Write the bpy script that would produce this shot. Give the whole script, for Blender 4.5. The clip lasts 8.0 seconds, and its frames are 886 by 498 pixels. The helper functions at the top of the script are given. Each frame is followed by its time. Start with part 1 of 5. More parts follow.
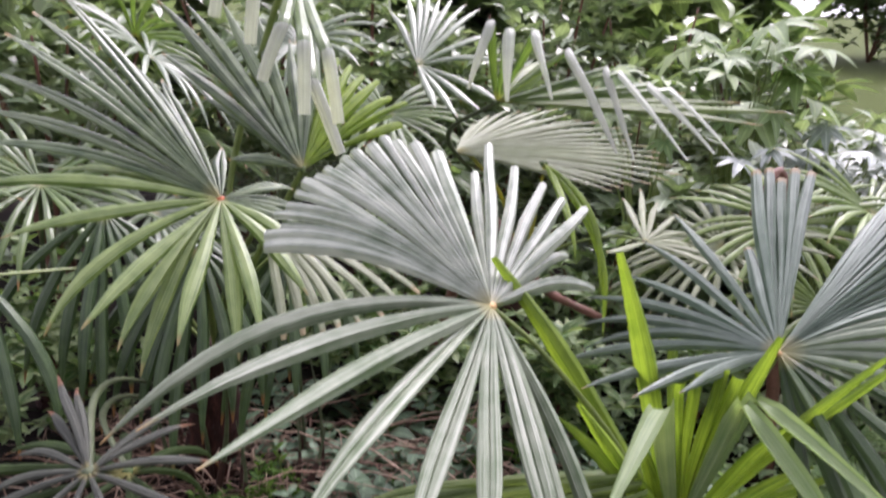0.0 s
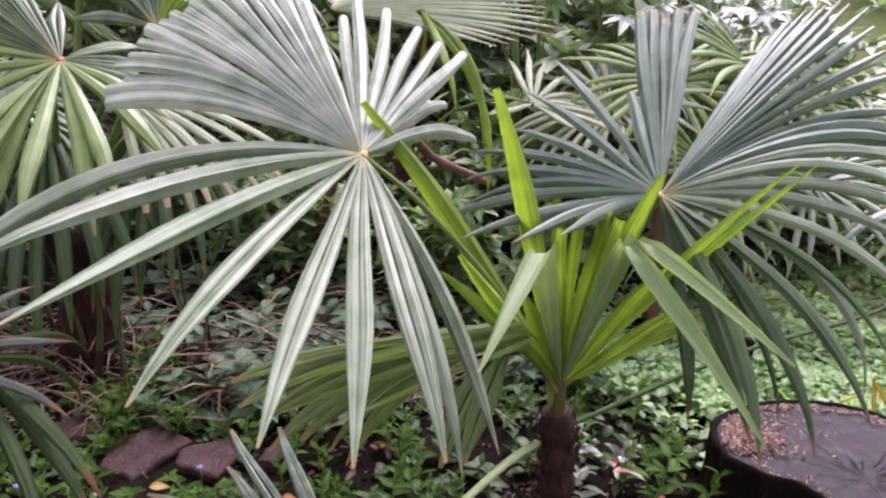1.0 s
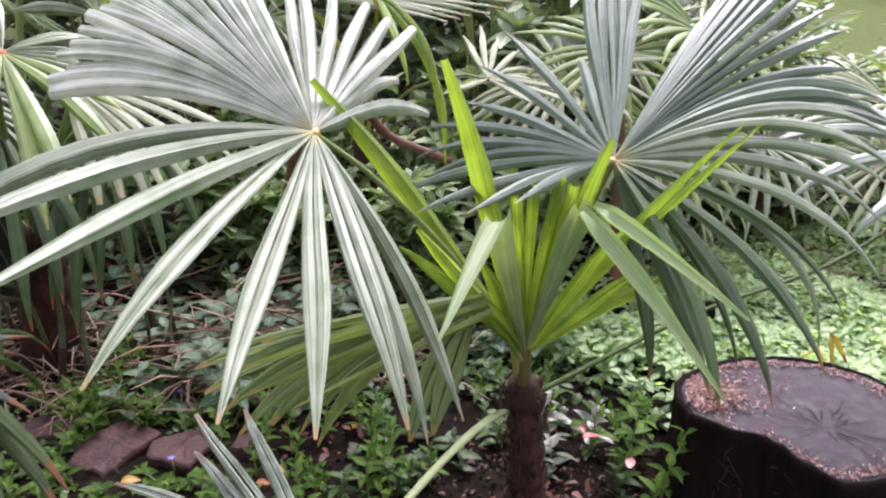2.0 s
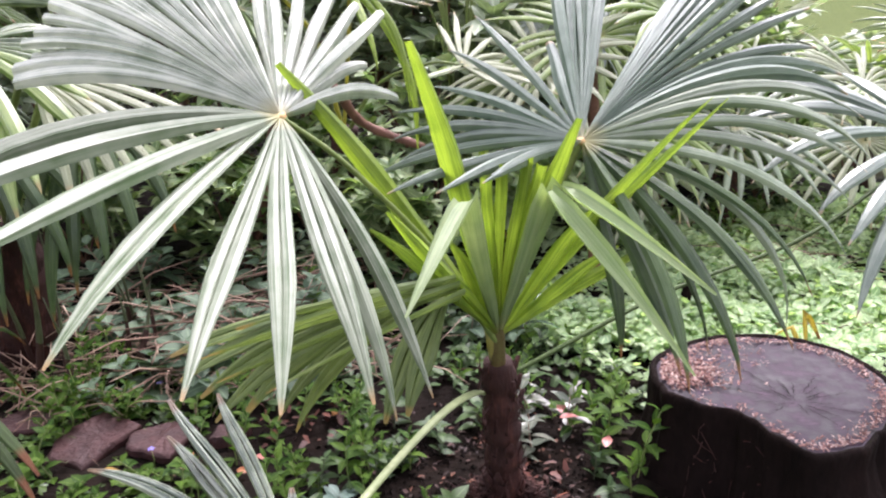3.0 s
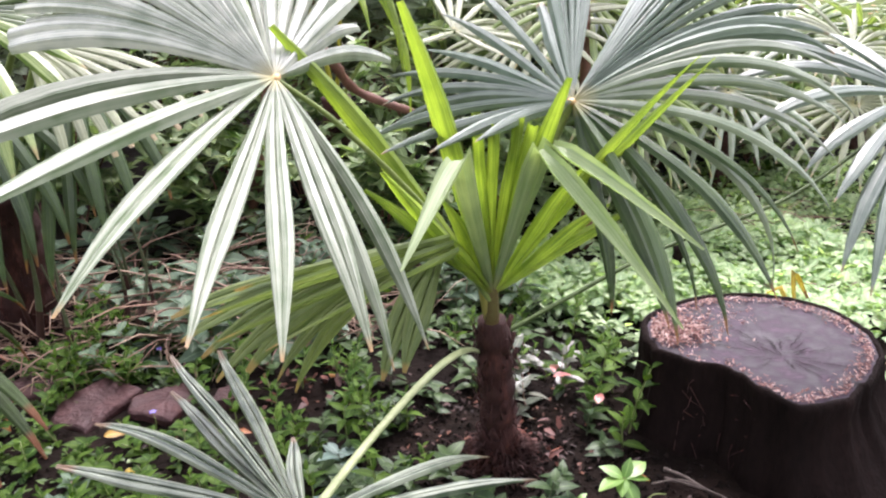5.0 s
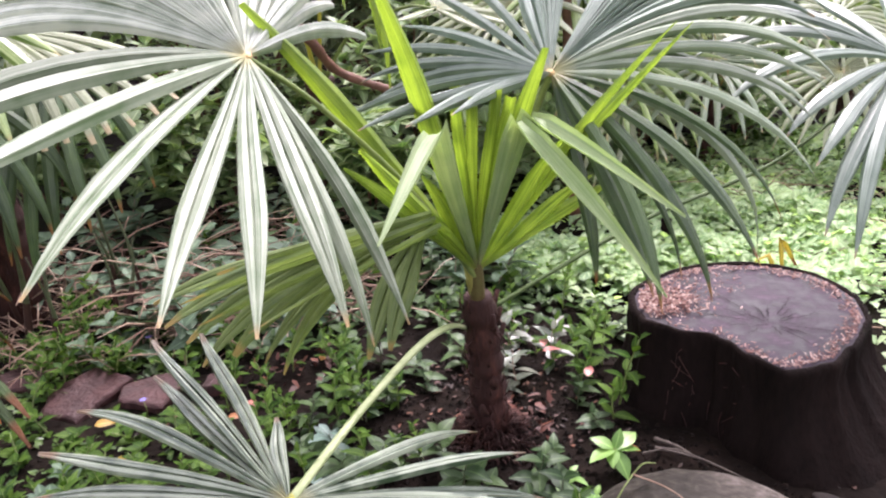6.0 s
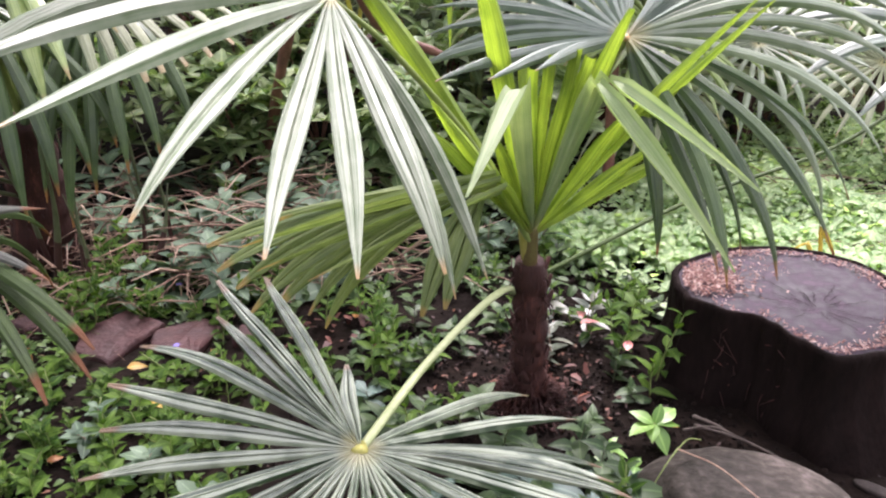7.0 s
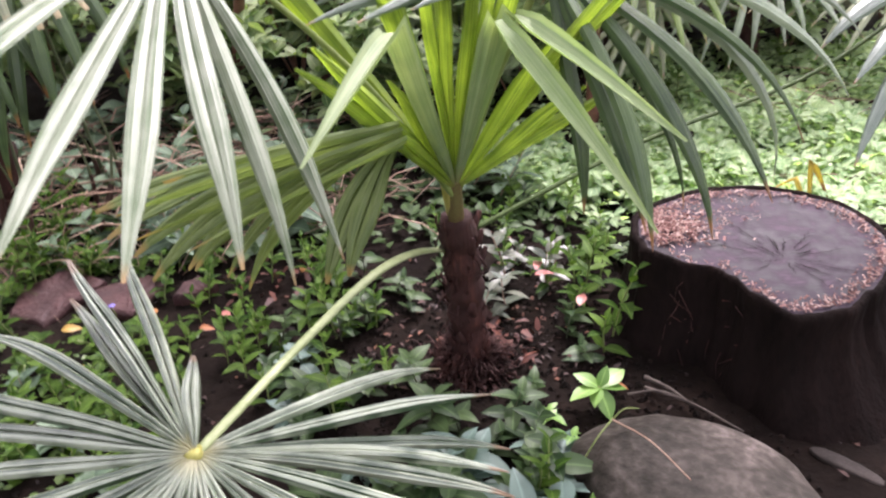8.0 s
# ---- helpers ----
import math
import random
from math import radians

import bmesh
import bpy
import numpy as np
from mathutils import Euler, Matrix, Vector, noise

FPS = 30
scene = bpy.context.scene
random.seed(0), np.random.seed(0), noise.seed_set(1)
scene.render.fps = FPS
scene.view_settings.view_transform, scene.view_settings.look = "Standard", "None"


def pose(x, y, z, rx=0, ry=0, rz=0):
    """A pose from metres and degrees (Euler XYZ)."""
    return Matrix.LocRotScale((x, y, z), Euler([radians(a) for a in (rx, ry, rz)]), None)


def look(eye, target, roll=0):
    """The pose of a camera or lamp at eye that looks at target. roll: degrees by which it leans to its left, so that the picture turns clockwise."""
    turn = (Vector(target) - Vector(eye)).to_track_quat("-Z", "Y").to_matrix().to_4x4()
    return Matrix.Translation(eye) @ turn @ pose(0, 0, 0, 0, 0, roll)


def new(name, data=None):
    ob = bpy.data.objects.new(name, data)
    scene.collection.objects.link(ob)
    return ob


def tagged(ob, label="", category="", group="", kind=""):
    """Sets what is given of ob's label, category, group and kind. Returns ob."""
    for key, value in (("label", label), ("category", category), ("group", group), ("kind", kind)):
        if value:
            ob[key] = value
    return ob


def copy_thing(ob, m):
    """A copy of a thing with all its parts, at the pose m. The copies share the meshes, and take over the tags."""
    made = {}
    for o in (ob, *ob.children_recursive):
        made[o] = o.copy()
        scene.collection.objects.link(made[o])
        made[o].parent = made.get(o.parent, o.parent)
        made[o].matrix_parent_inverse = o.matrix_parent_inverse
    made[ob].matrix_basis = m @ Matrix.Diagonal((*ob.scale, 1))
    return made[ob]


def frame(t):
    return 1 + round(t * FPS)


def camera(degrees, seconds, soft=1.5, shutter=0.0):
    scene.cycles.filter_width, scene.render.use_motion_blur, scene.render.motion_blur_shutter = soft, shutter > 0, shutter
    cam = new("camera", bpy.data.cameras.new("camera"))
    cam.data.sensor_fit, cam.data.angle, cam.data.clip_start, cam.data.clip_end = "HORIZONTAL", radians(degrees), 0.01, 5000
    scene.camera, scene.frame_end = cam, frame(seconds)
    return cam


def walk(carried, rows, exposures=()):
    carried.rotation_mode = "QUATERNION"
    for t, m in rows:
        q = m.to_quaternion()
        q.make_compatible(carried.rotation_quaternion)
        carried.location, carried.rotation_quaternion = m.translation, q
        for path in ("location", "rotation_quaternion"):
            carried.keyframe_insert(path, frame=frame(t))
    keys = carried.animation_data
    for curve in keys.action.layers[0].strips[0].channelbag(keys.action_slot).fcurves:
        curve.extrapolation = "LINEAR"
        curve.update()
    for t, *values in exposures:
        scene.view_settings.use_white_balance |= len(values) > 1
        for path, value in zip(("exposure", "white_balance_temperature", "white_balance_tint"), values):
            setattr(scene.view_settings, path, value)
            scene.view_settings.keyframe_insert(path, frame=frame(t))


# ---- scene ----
cam = camera(59.8, 8.0, 2.2, 0.2)
PATH = [
    (0, (0.044, -0.03, 1.052), (-0.017, 1.945, 0.745), 2.2),
    (0.2, (0.035, -0.014, 1.031), (0.005, 1.934, 0.581), 3.0),
    (0.4, (0.038, -0.007, 1.012), (0.090, 1.930, 0.518), 3.6),
    (0.5, (0.045, 0.003, 1.002), (0.115, 1.942, 0.518), 3.4),
    (0.7, (0.057, 0.019, 0.994), (0.187, 1.935, 0.433), 3.2),
    (1, (0.084, 0.036, 0.984), (0.289, 1.938, 0.401), 1.4),
    (1.2, (0.094, 0.038, 0.984), (0.329, 1.934, 0.389), 1.2),
    (1.5, (0.103, 0.036, 0.982), (0.369, 1.927, 0.387), -0.2),
    (2, (0.098, 0.026, 0.972), (0.382, 1.905, 0.348), -0.8),
    (2.2, (0.102, 0.024, 0.967), (0.411, 1.893, 0.325), -0.9),
    (3.3, (0.119, 0.008, 0.959), (0.44, 1.874, 0.316), -1.8),
    (3.5, (0.118, 0.007, 0.965), (0.448, 1.875, 0.33), -1.8),
    (4, (0.119, -0.013, 0.963), (0.463, 1.852, 0.329), -1.6),
    (4.5, (0.106, -0.017, 0.956), (0.432, 1.839, 0.287), -1.6),
    (6, (0.132, -0.019, 0.935), (0.467, 1.803, 0.182), -3.9),
    (6.2, (0.128, -0.018, 0.932), (0.444, 1.805, 0.173), -3.7),
    (6.5, (0.099, -0.008, 0.924), (0.402, 1.798, 0.119), -2.5),
    (6.8, (0.057, 0.006, 0.918), (0.350, 1.805, 0.093), -1.2),
    (7, (0.037, 0.007, 0.909), (0.369, 1.803, 0.095), -0.1),
    (7.2, (0.043, 0.009, 0.909), (0.350, 1.817, 0.109), -1.1),
    (7.5, (0.082, 0.009, 0.906), (0.399, 1.813, 0.102), -3.6),
    (7.7, (0.141, 0.026, 0.906), (0.455, 1.814, 0.068), -4.5),
    (8, (0.249, 0.099, 0.905), (0.468, 1.823, -0.083), -2.9),
]
# the clip's camera opens up as it sinks among the leaves
walk(cam, [(t, look(eye, target, roll)) for t, eye, target, roll in PATH],
     [(0.0, 1.44, 6200, 29), (1.0, 1.5, 6200, 27), (2.0, 1.82, 6200, 26), (4.0, 2.12, 6250, 26), (6.5, 2.16, 6350, 27), (8.0, 2.12, 6400, 28)])

# ---------------------------------------------------------------- light
world = bpy.data.worlds.new("world")
scene.world = world
world.use_nodes = True
wn, wl = world.node_tree.nodes, world.node_tree.links
sky = wn.new("ShaderNodeTexSky")
sky.sky_type, sky.sun_disc = "NISHITA", False
sky.sun_elevation, sky.sun_rotation = radians(60), radians(26)
sky.air_density, sky.dust_density = 1.0, 4.0
grey = wn.new("ShaderNodeHueSaturation")          # an overcast sky is nearly white
grey.inputs["Saturation"].default_value = 0.15
wl.new(sky.outputs[0], grey.inputs["Color"])
wl.new(grey.outputs[0], wn["Background"].inputs[0])
wn["Background"].inputs[1].default_value = 0.15
sun = new("sun", bpy.data.lights.new("sun", "SUN"))
sun.data.energy, sun.data.angle, sun.data.color = 1.15, radians(22), (1.0, 0.97, 0.92)
sun.matrix_world = look(tuple(10 * c for c in (math.sin(radians(26)) * math.cos(radians(60)), math.cos(radians(26)) * math.cos(radians(60)), math.sin(radians(60)))), (0, 0, 0))


# ---------------------------------------------------------------- materials
def node_material(name):
    m = bpy.data.materials.new(name)
    m.use_nodes = True
    nt = m.node_tree
    return m, nt, nt.nodes, nt.links, nt.nodes["Principled BSDF"]


def ramp_node(nodes, stops):
    r = nodes.new("ShaderNodeValToRGB")
    e = r.color_ramp.elements
    while len(e) < len(stops):
        e.new(0.5)
    for k, (p, c) in enumerate(stops):
        e[k].position, e[k].color = p, (*c, 1)
    return r


def mix_node(nodes, links, kind, fac, a, b):
    m = nodes.new("ShaderNodeMix")
    m.data_type, m.blend_type = "RGBA", kind
    for slot, value in ((0, fac), (6, a), (7, b)):
        if isinstance(value, bpy.types.NodeSocket):
            links.new(value, m.inputs[slot])
        else:
            m.inputs[slot].default_value = value if slot == 0 else (*value, 1)
    return m.outputs[2]


def maths(nodes, links, op, a, b=0.0):
    m = nodes.new("ShaderNodeMath")
    m.operation = op
    for slot, value in ((0, a), (1, b)):
        if isinstance(value, bpy.types.NodeSocket):
            links.new(value, m.inputs[slot])
        else:
            m.inputs[slot].default_value = value
    return m.outputs[0]


def blade_material(name, dark, light, tip, rough=0.4, spec=0.5, through_light=0.25, tip_at=0.95, tip_amount=1.0, coat=0.0, crisp=0.17, veins=15.0, along=2.0):
    """Palm blade: fine veins along the segment, mottling, a withered tip."""
    m, nt, n, l, b = node_material(name)
    uv = n.new("ShaderNodeTexCoord")
    sep = n.new("ShaderNodeSeparateXYZ")
    l.new(uv.outputs["UV"], sep.inputs[0])
    info = n.new("ShaderNodeObjectInfo")
    vein = n.new("ShaderNodeTexNoise")
    vein.inputs["Scale"].default_value, vein.inputs["Detail"].default_value = 1.0, 3.0
    stretch = n.new("ShaderNodeCombineXYZ")
    l.new(maths(n, l, "MULTIPLY", sep.outputs[0], veins), stretch.inputs[0])
    l.new(maths(n, l, "MULTIPLY", sep.outputs[1], along), stretch.inputs[1])
    l.new(maths(n, l, "MULTIPLY", info.outputs["Random"], 50.0), stretch.inputs[2])
    l.new(stretch.outputs[0], vein.inputs["Vector"])
    blot = n.new("ShaderNodeTexNoise")
    blot.inputs["Scale"].default_value, blot.inputs["Detail"].default_value = 22.0, 5.0
    l.new(uv.outputs["Object"], blot.inputs["Vector"])
    r = ramp_node(n, [(0.5 - crisp, dark), (0.5 + crisp, light)])
    l.new(maths(n, l, "ADD", maths(n, l, "MULTIPLY", vein.outputs[0], 0.65), maths(n, l, "MULTIPLY", blot.outputs[0], 0.38)), r.inputs[0])
    hsv = n.new("ShaderNodeHueSaturation")
    l.new(r.outputs[0], hsv.inputs["Color"])
    l.new(maths(n, l, "ADD", maths(n, l, "MULTIPLY", info.outputs["Random"], 0.35), 0.83), hsv.inputs["Value"])
    edge = maths(n, l, "ADD", sep.outputs[1], maths(n, l, "MULTIPLY", maths(n, l, "SUBTRACT", blot.outputs[0], 0.5), 0.04))
    tipr = ramp_node(n, [(tip_at - 0.025, (0, 0, 0)), (tip_at + 0.012, (tip_amount,) * 3)])
    l.new(edge, tipr.inputs[0])
    col = mix_node(n, l, "MIX", tipr.outputs[0], hsv.outputs[0], tip)
    base = ramp_node(n, [(0.0, (0.75,) * 3), (0.09, (0, 0, 0))])       # pale yellowish root of every segment
    l.new(sep.outputs[1], base.inputs[0])
    col = mix_node(n, l, "MIX", base.outputs[0], col, (0.42, 0.36, 0.13))
    l.new(col, b.inputs["Base Color"])
    rr = maths(n, l, "ADD", maths(n, l, "MULTIPLY", blot.outputs[0], 0.25), rough - 0.12)
    l.new(rr, b.inputs["Roughness"])
    b.inputs["Specular IOR Level"].default_value = spec
    b.inputs["Coat Weight"].default_value, b.inputs["Coat Roughness"].default_value, b.inputs["Coat IOR"].default_value = coat, 0.3, 1.7
    bump = n.new("ShaderNodeBump")
    bump.inputs["Strength"].default_value, bump.inputs["Distance"].default_value = 0.8, 0.0025
    l.new(vein.outputs[0], bump.inputs["Height"])
    l.new(bump.outputs[0], b.inputs["Normal"])
    if through_light:
        tr = n.new("ShaderNodeBsdfTranslucent")
        l.new(mix_node(n, l, "MULTIPLY", 1.0, col, (1.35, 1.4, 0.7)), tr.inputs[0])
        mixer = n.new("ShaderNodeMixShader")
        mixer.inputs[0].default_value = through_light
        l.new(b.outputs[0], mixer.inputs[1])
        l.new(tr.outputs[0], mixer.inputs[2])
        l.new(mixer.outputs[0], n["Material Output"].inputs[0])
    return m


def plain_leaf(name, dark, light, rough=0.35, spec=0.5, through_light=0.2, scale=30.0, island=False):
    """Broad garden leaf: blotched green, lighter midrib."""
    m, nt, n, l, b = node_material(name)
    tc = n.new("ShaderNodeTexCoord")
    blot = n.new("ShaderNodeTexNoise")
    blot.inputs["Scale"].default_value, blot.inputs["Detail"].default_value = scale, 5.0
    l.new(tc.outputs["Object"], blot.inputs["Vector"])
    if island:
        rnd = n.new("ShaderNodeNewGeometry").outputs["Random Per Island"]
    else:
        rnd = n.new("ShaderNodeObjectInfo").outputs["Random"]
    r = ramp_node(n, [(0.2, dark), (0.8, light)])
    l.new(maths(n, l, "ADD", maths(n, l, "MULTIPLY", blot.outputs[0], 0.5), maths(n, l, "MULTIPLY", rnd, 0.5)), r.inputs[0])
    sep = n.new("ShaderNodeSeparateXYZ")
    l.new(tc.outputs["UV"], sep.inputs[0])
    rib = ramp_node(n, [(0.0, (1, 1, 1)), (0.09, (0, 0, 0))])
    l.new(maths(n, l, "ABSOLUTE", maths(n, l, "SUBTRACT", sep.outputs[0], 0.5)), rib.inputs[0])
    col = mix_node(n, l, "MIX", maths(n, l, "MULTIPLY", rib.outputs[0], 0.45), r.outputs[0], tuple(min(1, c * 1.9) for c in light))
    l.new(col, b.inputs["Base Color"])
    b.inputs["Roughness"].default_value, b.inputs["Specular IOR Level"].default_value = rough, spec
    bump = n.new("ShaderNodeBump")
    bump.inputs["Strength"].default_value, bump.inputs["Distance"].default_value = 0.4, 0.002
    l.new(blot.outputs[0], bump.inputs["Height"])
    l.new(bump.outputs[0], b.inputs["Normal"])
    tr = n.new("ShaderNodeBsdfTranslucent")
    l.new(mix_node(n, l, "MULTIPLY", 1.0, col, (1.3, 1.5, 0.6)), tr.inputs[0])
    mixer = n.new("ShaderNodeMixShader")
    mixer.inputs[0].default_value = through_light
    l.new(b.outputs[0], mixer.inputs[1])
    l.new(tr.outputs[0], mixer.inputs[2])
    l.new(mixer.outputs[0], n["Material Output"].inputs[0])
    return m


def rough_material(name, stops, scale=12.0, rough=0.85, bump_amount=0.6, bump_size=0.01, spec=0.3, stretch_z=1.0, island=False):
    """Soil, bark, stone, litter: two scales of noise in the colour, and relief."""
    m, nt, n, l, b = node_material(name)
    tc = n.new("ShaderNodeTexCoord")
    mp = n.new("ShaderNodeMapping")
    mp.inputs["Scale"].default_value = (1, 1, stretch_z)
    l.new(tc.outputs["Object"], mp.inputs[0])
    big, fine = n.new("ShaderNodeTexNoise"), n.new("ShaderNodeTexNoise")
    for t, sc in ((big, scale), (fine, scale * 7)):
        t.inputs["Scale"].default_value, t.inputs["Detail"].default_value = sc, 6.0
        l.new(mp.outputs[0], t.inputs["Vector"])
    mixv = maths(n, l, "ADD", maths(n, l, "MULTIPLY", big.outputs[0], 0.6), maths(n, l, "MULTIPLY", fine.outputs[0], 0.4))
    if island:
        g = n.new("ShaderNodeNewGeometry")
        mixv = maths(n, l, "ADD", maths(n, l, "MULTIPLY", mixv, 0.5), maths(n, l, "MULTIPLY", g.outputs["Random Per Island"], 0.5))
    r = ramp_node(n, stops)
    l.new(mixv, r.inputs[0])
    l.new(r.outputs[0], b.inputs["Base Color"])
    b.inputs["Roughness"].default_value, b.inputs["Specular IOR Level"].default_value = rough, spec
    bump = n.new("ShaderNodeBump")
    bump.inputs["Strength"].default_value, bump.inputs["Distance"].default_value = bump_amount, bump_size
    l.new(mixv, bump.inputs["Height"])
    l.new(bump.outputs[0], b.inputs["Normal"])
    return m


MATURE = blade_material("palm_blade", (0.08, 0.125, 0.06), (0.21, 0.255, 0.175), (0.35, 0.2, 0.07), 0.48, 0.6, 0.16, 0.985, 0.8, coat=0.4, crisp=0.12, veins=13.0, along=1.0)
# whitish veins paint the sky's sheen on the upper blades
SHEEN = blade_material("sheen_palm_blade", (0.11, 0.16, 0.09), (0.48, 0.51, 0.44), (0.35, 0.2, 0.07), 0.42, 0.8, 0.2, 1.2, 0.8, coat=0.5, crisp=0.1, veins=12.0, along=0.7)
# sky glare on the lower segments, put into the colour as pale streaks
STREAK = blade_material("glare_streaked_palm_blade", (0.06, 0.1, 0.04), (0.225, 0.255, 0.19), (0.35, 0.2, 0.07), 0.58, 0.4, 0.15, 0.985, 0.8, coat=0.15, crisp=0.1, veins=9.0, along=1.3)
BLUISH = blade_material("blue_green_palm_blade", (0.05, 0.09, 0.055), (0.16, 0.21, 0.165), (0.35, 0.2, 0.07), 0.45, 0.7, 0.14, 0.985, 0.8, coat=0.4, crisp=0.11, veins=13.0, along=0.9)
# the pale stripes stand in for white sky sheen between dark veins
LOW = blade_material("sheen_striped_low_blade", (0.02, 0.05, 0.016), (0.3, 0.345, 0.255), (0.16, 0.07, 0.02), 0.36, 0.8, 0.1, 0.93, 0.8, coat=0.7, crisp=0.055, veins=9.0, along=0.5)
# darkened copy of the blade: hanging parts' missing sky light is in the colour
HANGING = blade_material("shaded_hanging_blade", (0.02, 0.05, 0.015), (0.07, 0.115, 0.04), (0.26, 0.1, 0.03), 0.45, 0.5, 0.15, 0.95, 0.8, coat=0.15, crisp=0.13)
FADED = blade_material("young_blade_underside", (0.16, 0.24, 0.1), (0.3, 0.37, 0.2), (0.3, 0.3, 0.05), 0.5, 0.4, 0.3, 1.2)
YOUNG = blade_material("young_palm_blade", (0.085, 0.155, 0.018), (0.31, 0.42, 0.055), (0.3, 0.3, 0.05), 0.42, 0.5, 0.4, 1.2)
DULL = blade_material("shaded_palm_blade", (0.075, 0.12, 0.032), (0.2, 0.255, 0.095), (0.3, 0.22, 0.08), 0.45, 0.4, 0.3)
GREEN = blade_material("green_palm_blade", (0.05, 0.105, 0.025), (0.17, 0.25, 0.07), (0.4, 0.18, 0.05), 0.4, 0.7, 0.25, coat=0.3)
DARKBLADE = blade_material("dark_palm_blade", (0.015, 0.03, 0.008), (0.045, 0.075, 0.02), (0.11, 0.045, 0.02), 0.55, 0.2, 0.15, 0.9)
PALE = blade_material("pale_palm_blade", (0.19, 0.22, 0.13), (0.4, 0.43, 0.31), (0.4, 0.32, 0.2), 0.5, 0.5, 0.2)
# near-white colour in place of the sky's reflection on snapped tips
TIP_SHEEN = blade_material("tip_sheen_blade", (0.4, 0.42, 0.36), (0.66, 0.68, 0.64), (0.45, 0.4, 0.3), 0.5, 0.5, 0.2, 1.2, along=0.8)
# shaded and sunlit copies of the green blade, light put into their colours
SHADY = blade_material("shaded_green_blade", (0.02, 0.05, 0.012), (0.16, 0.21, 0.11), (0.35, 0.2, 0.08), 0.42, 0.6, 0.15, 0.985, coat=0.3, crisp=0.1, veins=9.0, along=0.7)
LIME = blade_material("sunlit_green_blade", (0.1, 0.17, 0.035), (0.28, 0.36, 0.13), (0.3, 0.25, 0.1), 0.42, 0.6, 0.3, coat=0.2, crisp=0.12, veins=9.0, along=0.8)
DRY = blade_material("withered_palm_blade", (0.02, 0.025, 0.02), (0.09, 0.095, 0.075), (0.16, 0.07, 0.035), 0.6, 0.4, 0.1, 0.85)
PETIOLE = rough_material("palm_stalk", [(0.3, (0.1, 0.15, 0.035)), (0.7, (0.22, 0.27, 0.08))], 20, 0.45, 0.2, 0.002, 0.5)
PALESTALK = rough_material("pale_palm_stalk", [(0.3, (0.16, 0.2, 0.08)), (0.7, (0.3, 0.34, 0.18))], 25, 0.5, 0.3, 0.002, 0.4)
STALK_DARK = rough_material("dark_palm_stalk", [(0.3, (0.035, 0.05, 0.02)), (0.7, (0.09, 0.11, 0.05))], 20, 0.5, 0.2, 0.002, 0.5)
STALK_GREEN = rough_material("green_palm_stalk", [(0.3, (0.03, 0.055, 0.015)), (0.7, (0.075, 0.11, 0.035))], 20, 0.6, 0.2, 0.002, 0.2)
HUB = rough_material("palm_hub", [(0.35, (0.5, 0.42, 0.22)), (0.5, (0.45, 0.3, 0.12)), (0.7, (0.35, 0.12, 0.04))], 190, 0.5, 0.3, 0.002)
LIMEHUB = rough_material("lime_hub", [(0.35, (0.33, 0.31, 0.08)), (0.65, (0.2, 0.2, 0.05))], 160, 0.5, 0.3, 0.002)
RUSTY = rough_material("rusty_hub", [(0.35, (0.5, 0.16, 0.05)), (0.65, (0.3, 0.06, 0.03))], 160, 0.5, 0.3, 0.002)
FIBRE = rough_material("trunk_fibre", [(0.3, (0.015, 0.006, 0.005)), (0.55, (0.036, 0.012, 0.009)), (0.75, (0.12, 0.04, 0.026))], 30, 0.8, 0.9, 0.008, 0.3, 0.25)
NECK = rough_material("palm_neck", [(0.3, (0.07, 0.03, 0.015)), (0.7, (0.1, 0.1, 0.03))], 25, 0.5, 0.3, 0.003)
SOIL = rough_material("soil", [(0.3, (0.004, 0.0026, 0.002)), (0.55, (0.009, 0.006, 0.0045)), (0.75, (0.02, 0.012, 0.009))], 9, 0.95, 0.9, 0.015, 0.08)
# near black: the stump side's lack of skylight is painted into the bark
BARK = rough_material("wet_shaded_bark", [(0.3, (0.004, 0.003, 0.0025)), (0.6, (0.011, 0.007, 0.006)), (0.8, (0.03, 0.016, 0.012))], 16, 0.85, 1.0, 0.012, 0.05, 0.35)
STONE = rough_material("weathered_stone", [(0.35, (0.013, 0.011, 0.008)), (0.48, (0.034, 0.029, 0.023)), (0.58, (0.068, 0.057, 0.048)), (0.7, (0.16, 0.135, 0.12))], 9, 0.7, 1.0, 0.012, 0.15)
SLATE = rough_material("red_slate", [(0.3, (0.02, 0.009, 0.009)), (0.7, (0.07, 0.028, 0.027))], 14, 0.6, 1.0, 0.012, 0.3)
CHIP = rough_material("wood_chips", [(0.25, (0.06, 0.018, 0.014)), (0.5, (0.2, 0.1, 0.085)), (0.8, (0.42, 0.32, 0.28))], 60, 0.8, 0.2, 0.002, 0.3, 1.0, True)
STRAW = rough_material("dry_straw", [(0.25, (0.07, 0.035, 0.025)), (0.5, (0.24, 0.15, 0.11)), (0.8, (0.48, 0.36, 0.27))], 30, 0.8, 0.2, 0.002, 0.3, 1.0, True)
LITTER = rough_material("fallen_leaves", [(0.25, (0.012, 0.006, 0.005)), (0.6, (0.045, 0.018, 0.012)), (0.92, (0.26, 0.1, 0.05))], 30, 0.7, 0.4, 0.003, 0.4, 1.0, True)
BRANCH = rough_material("red_bark", [(0.3, (0.07, 0.03, 0.02)), (0.7, (0.2, 0.09, 0.06))], 14, 0.6, 0.5, 0.004, 0.4)
SPRIG = plain_leaf("sprig_leaf", (0.018, 0.05, 0.008), (0.085, 0.15, 0.022), 0.55, 0.12, 0.3)
LIGHTLEAF = plain_leaf("light_leaf", (0.08, 0.19, 0.03), (0.2, 0.34, 0.08), 0.4, 0.5)
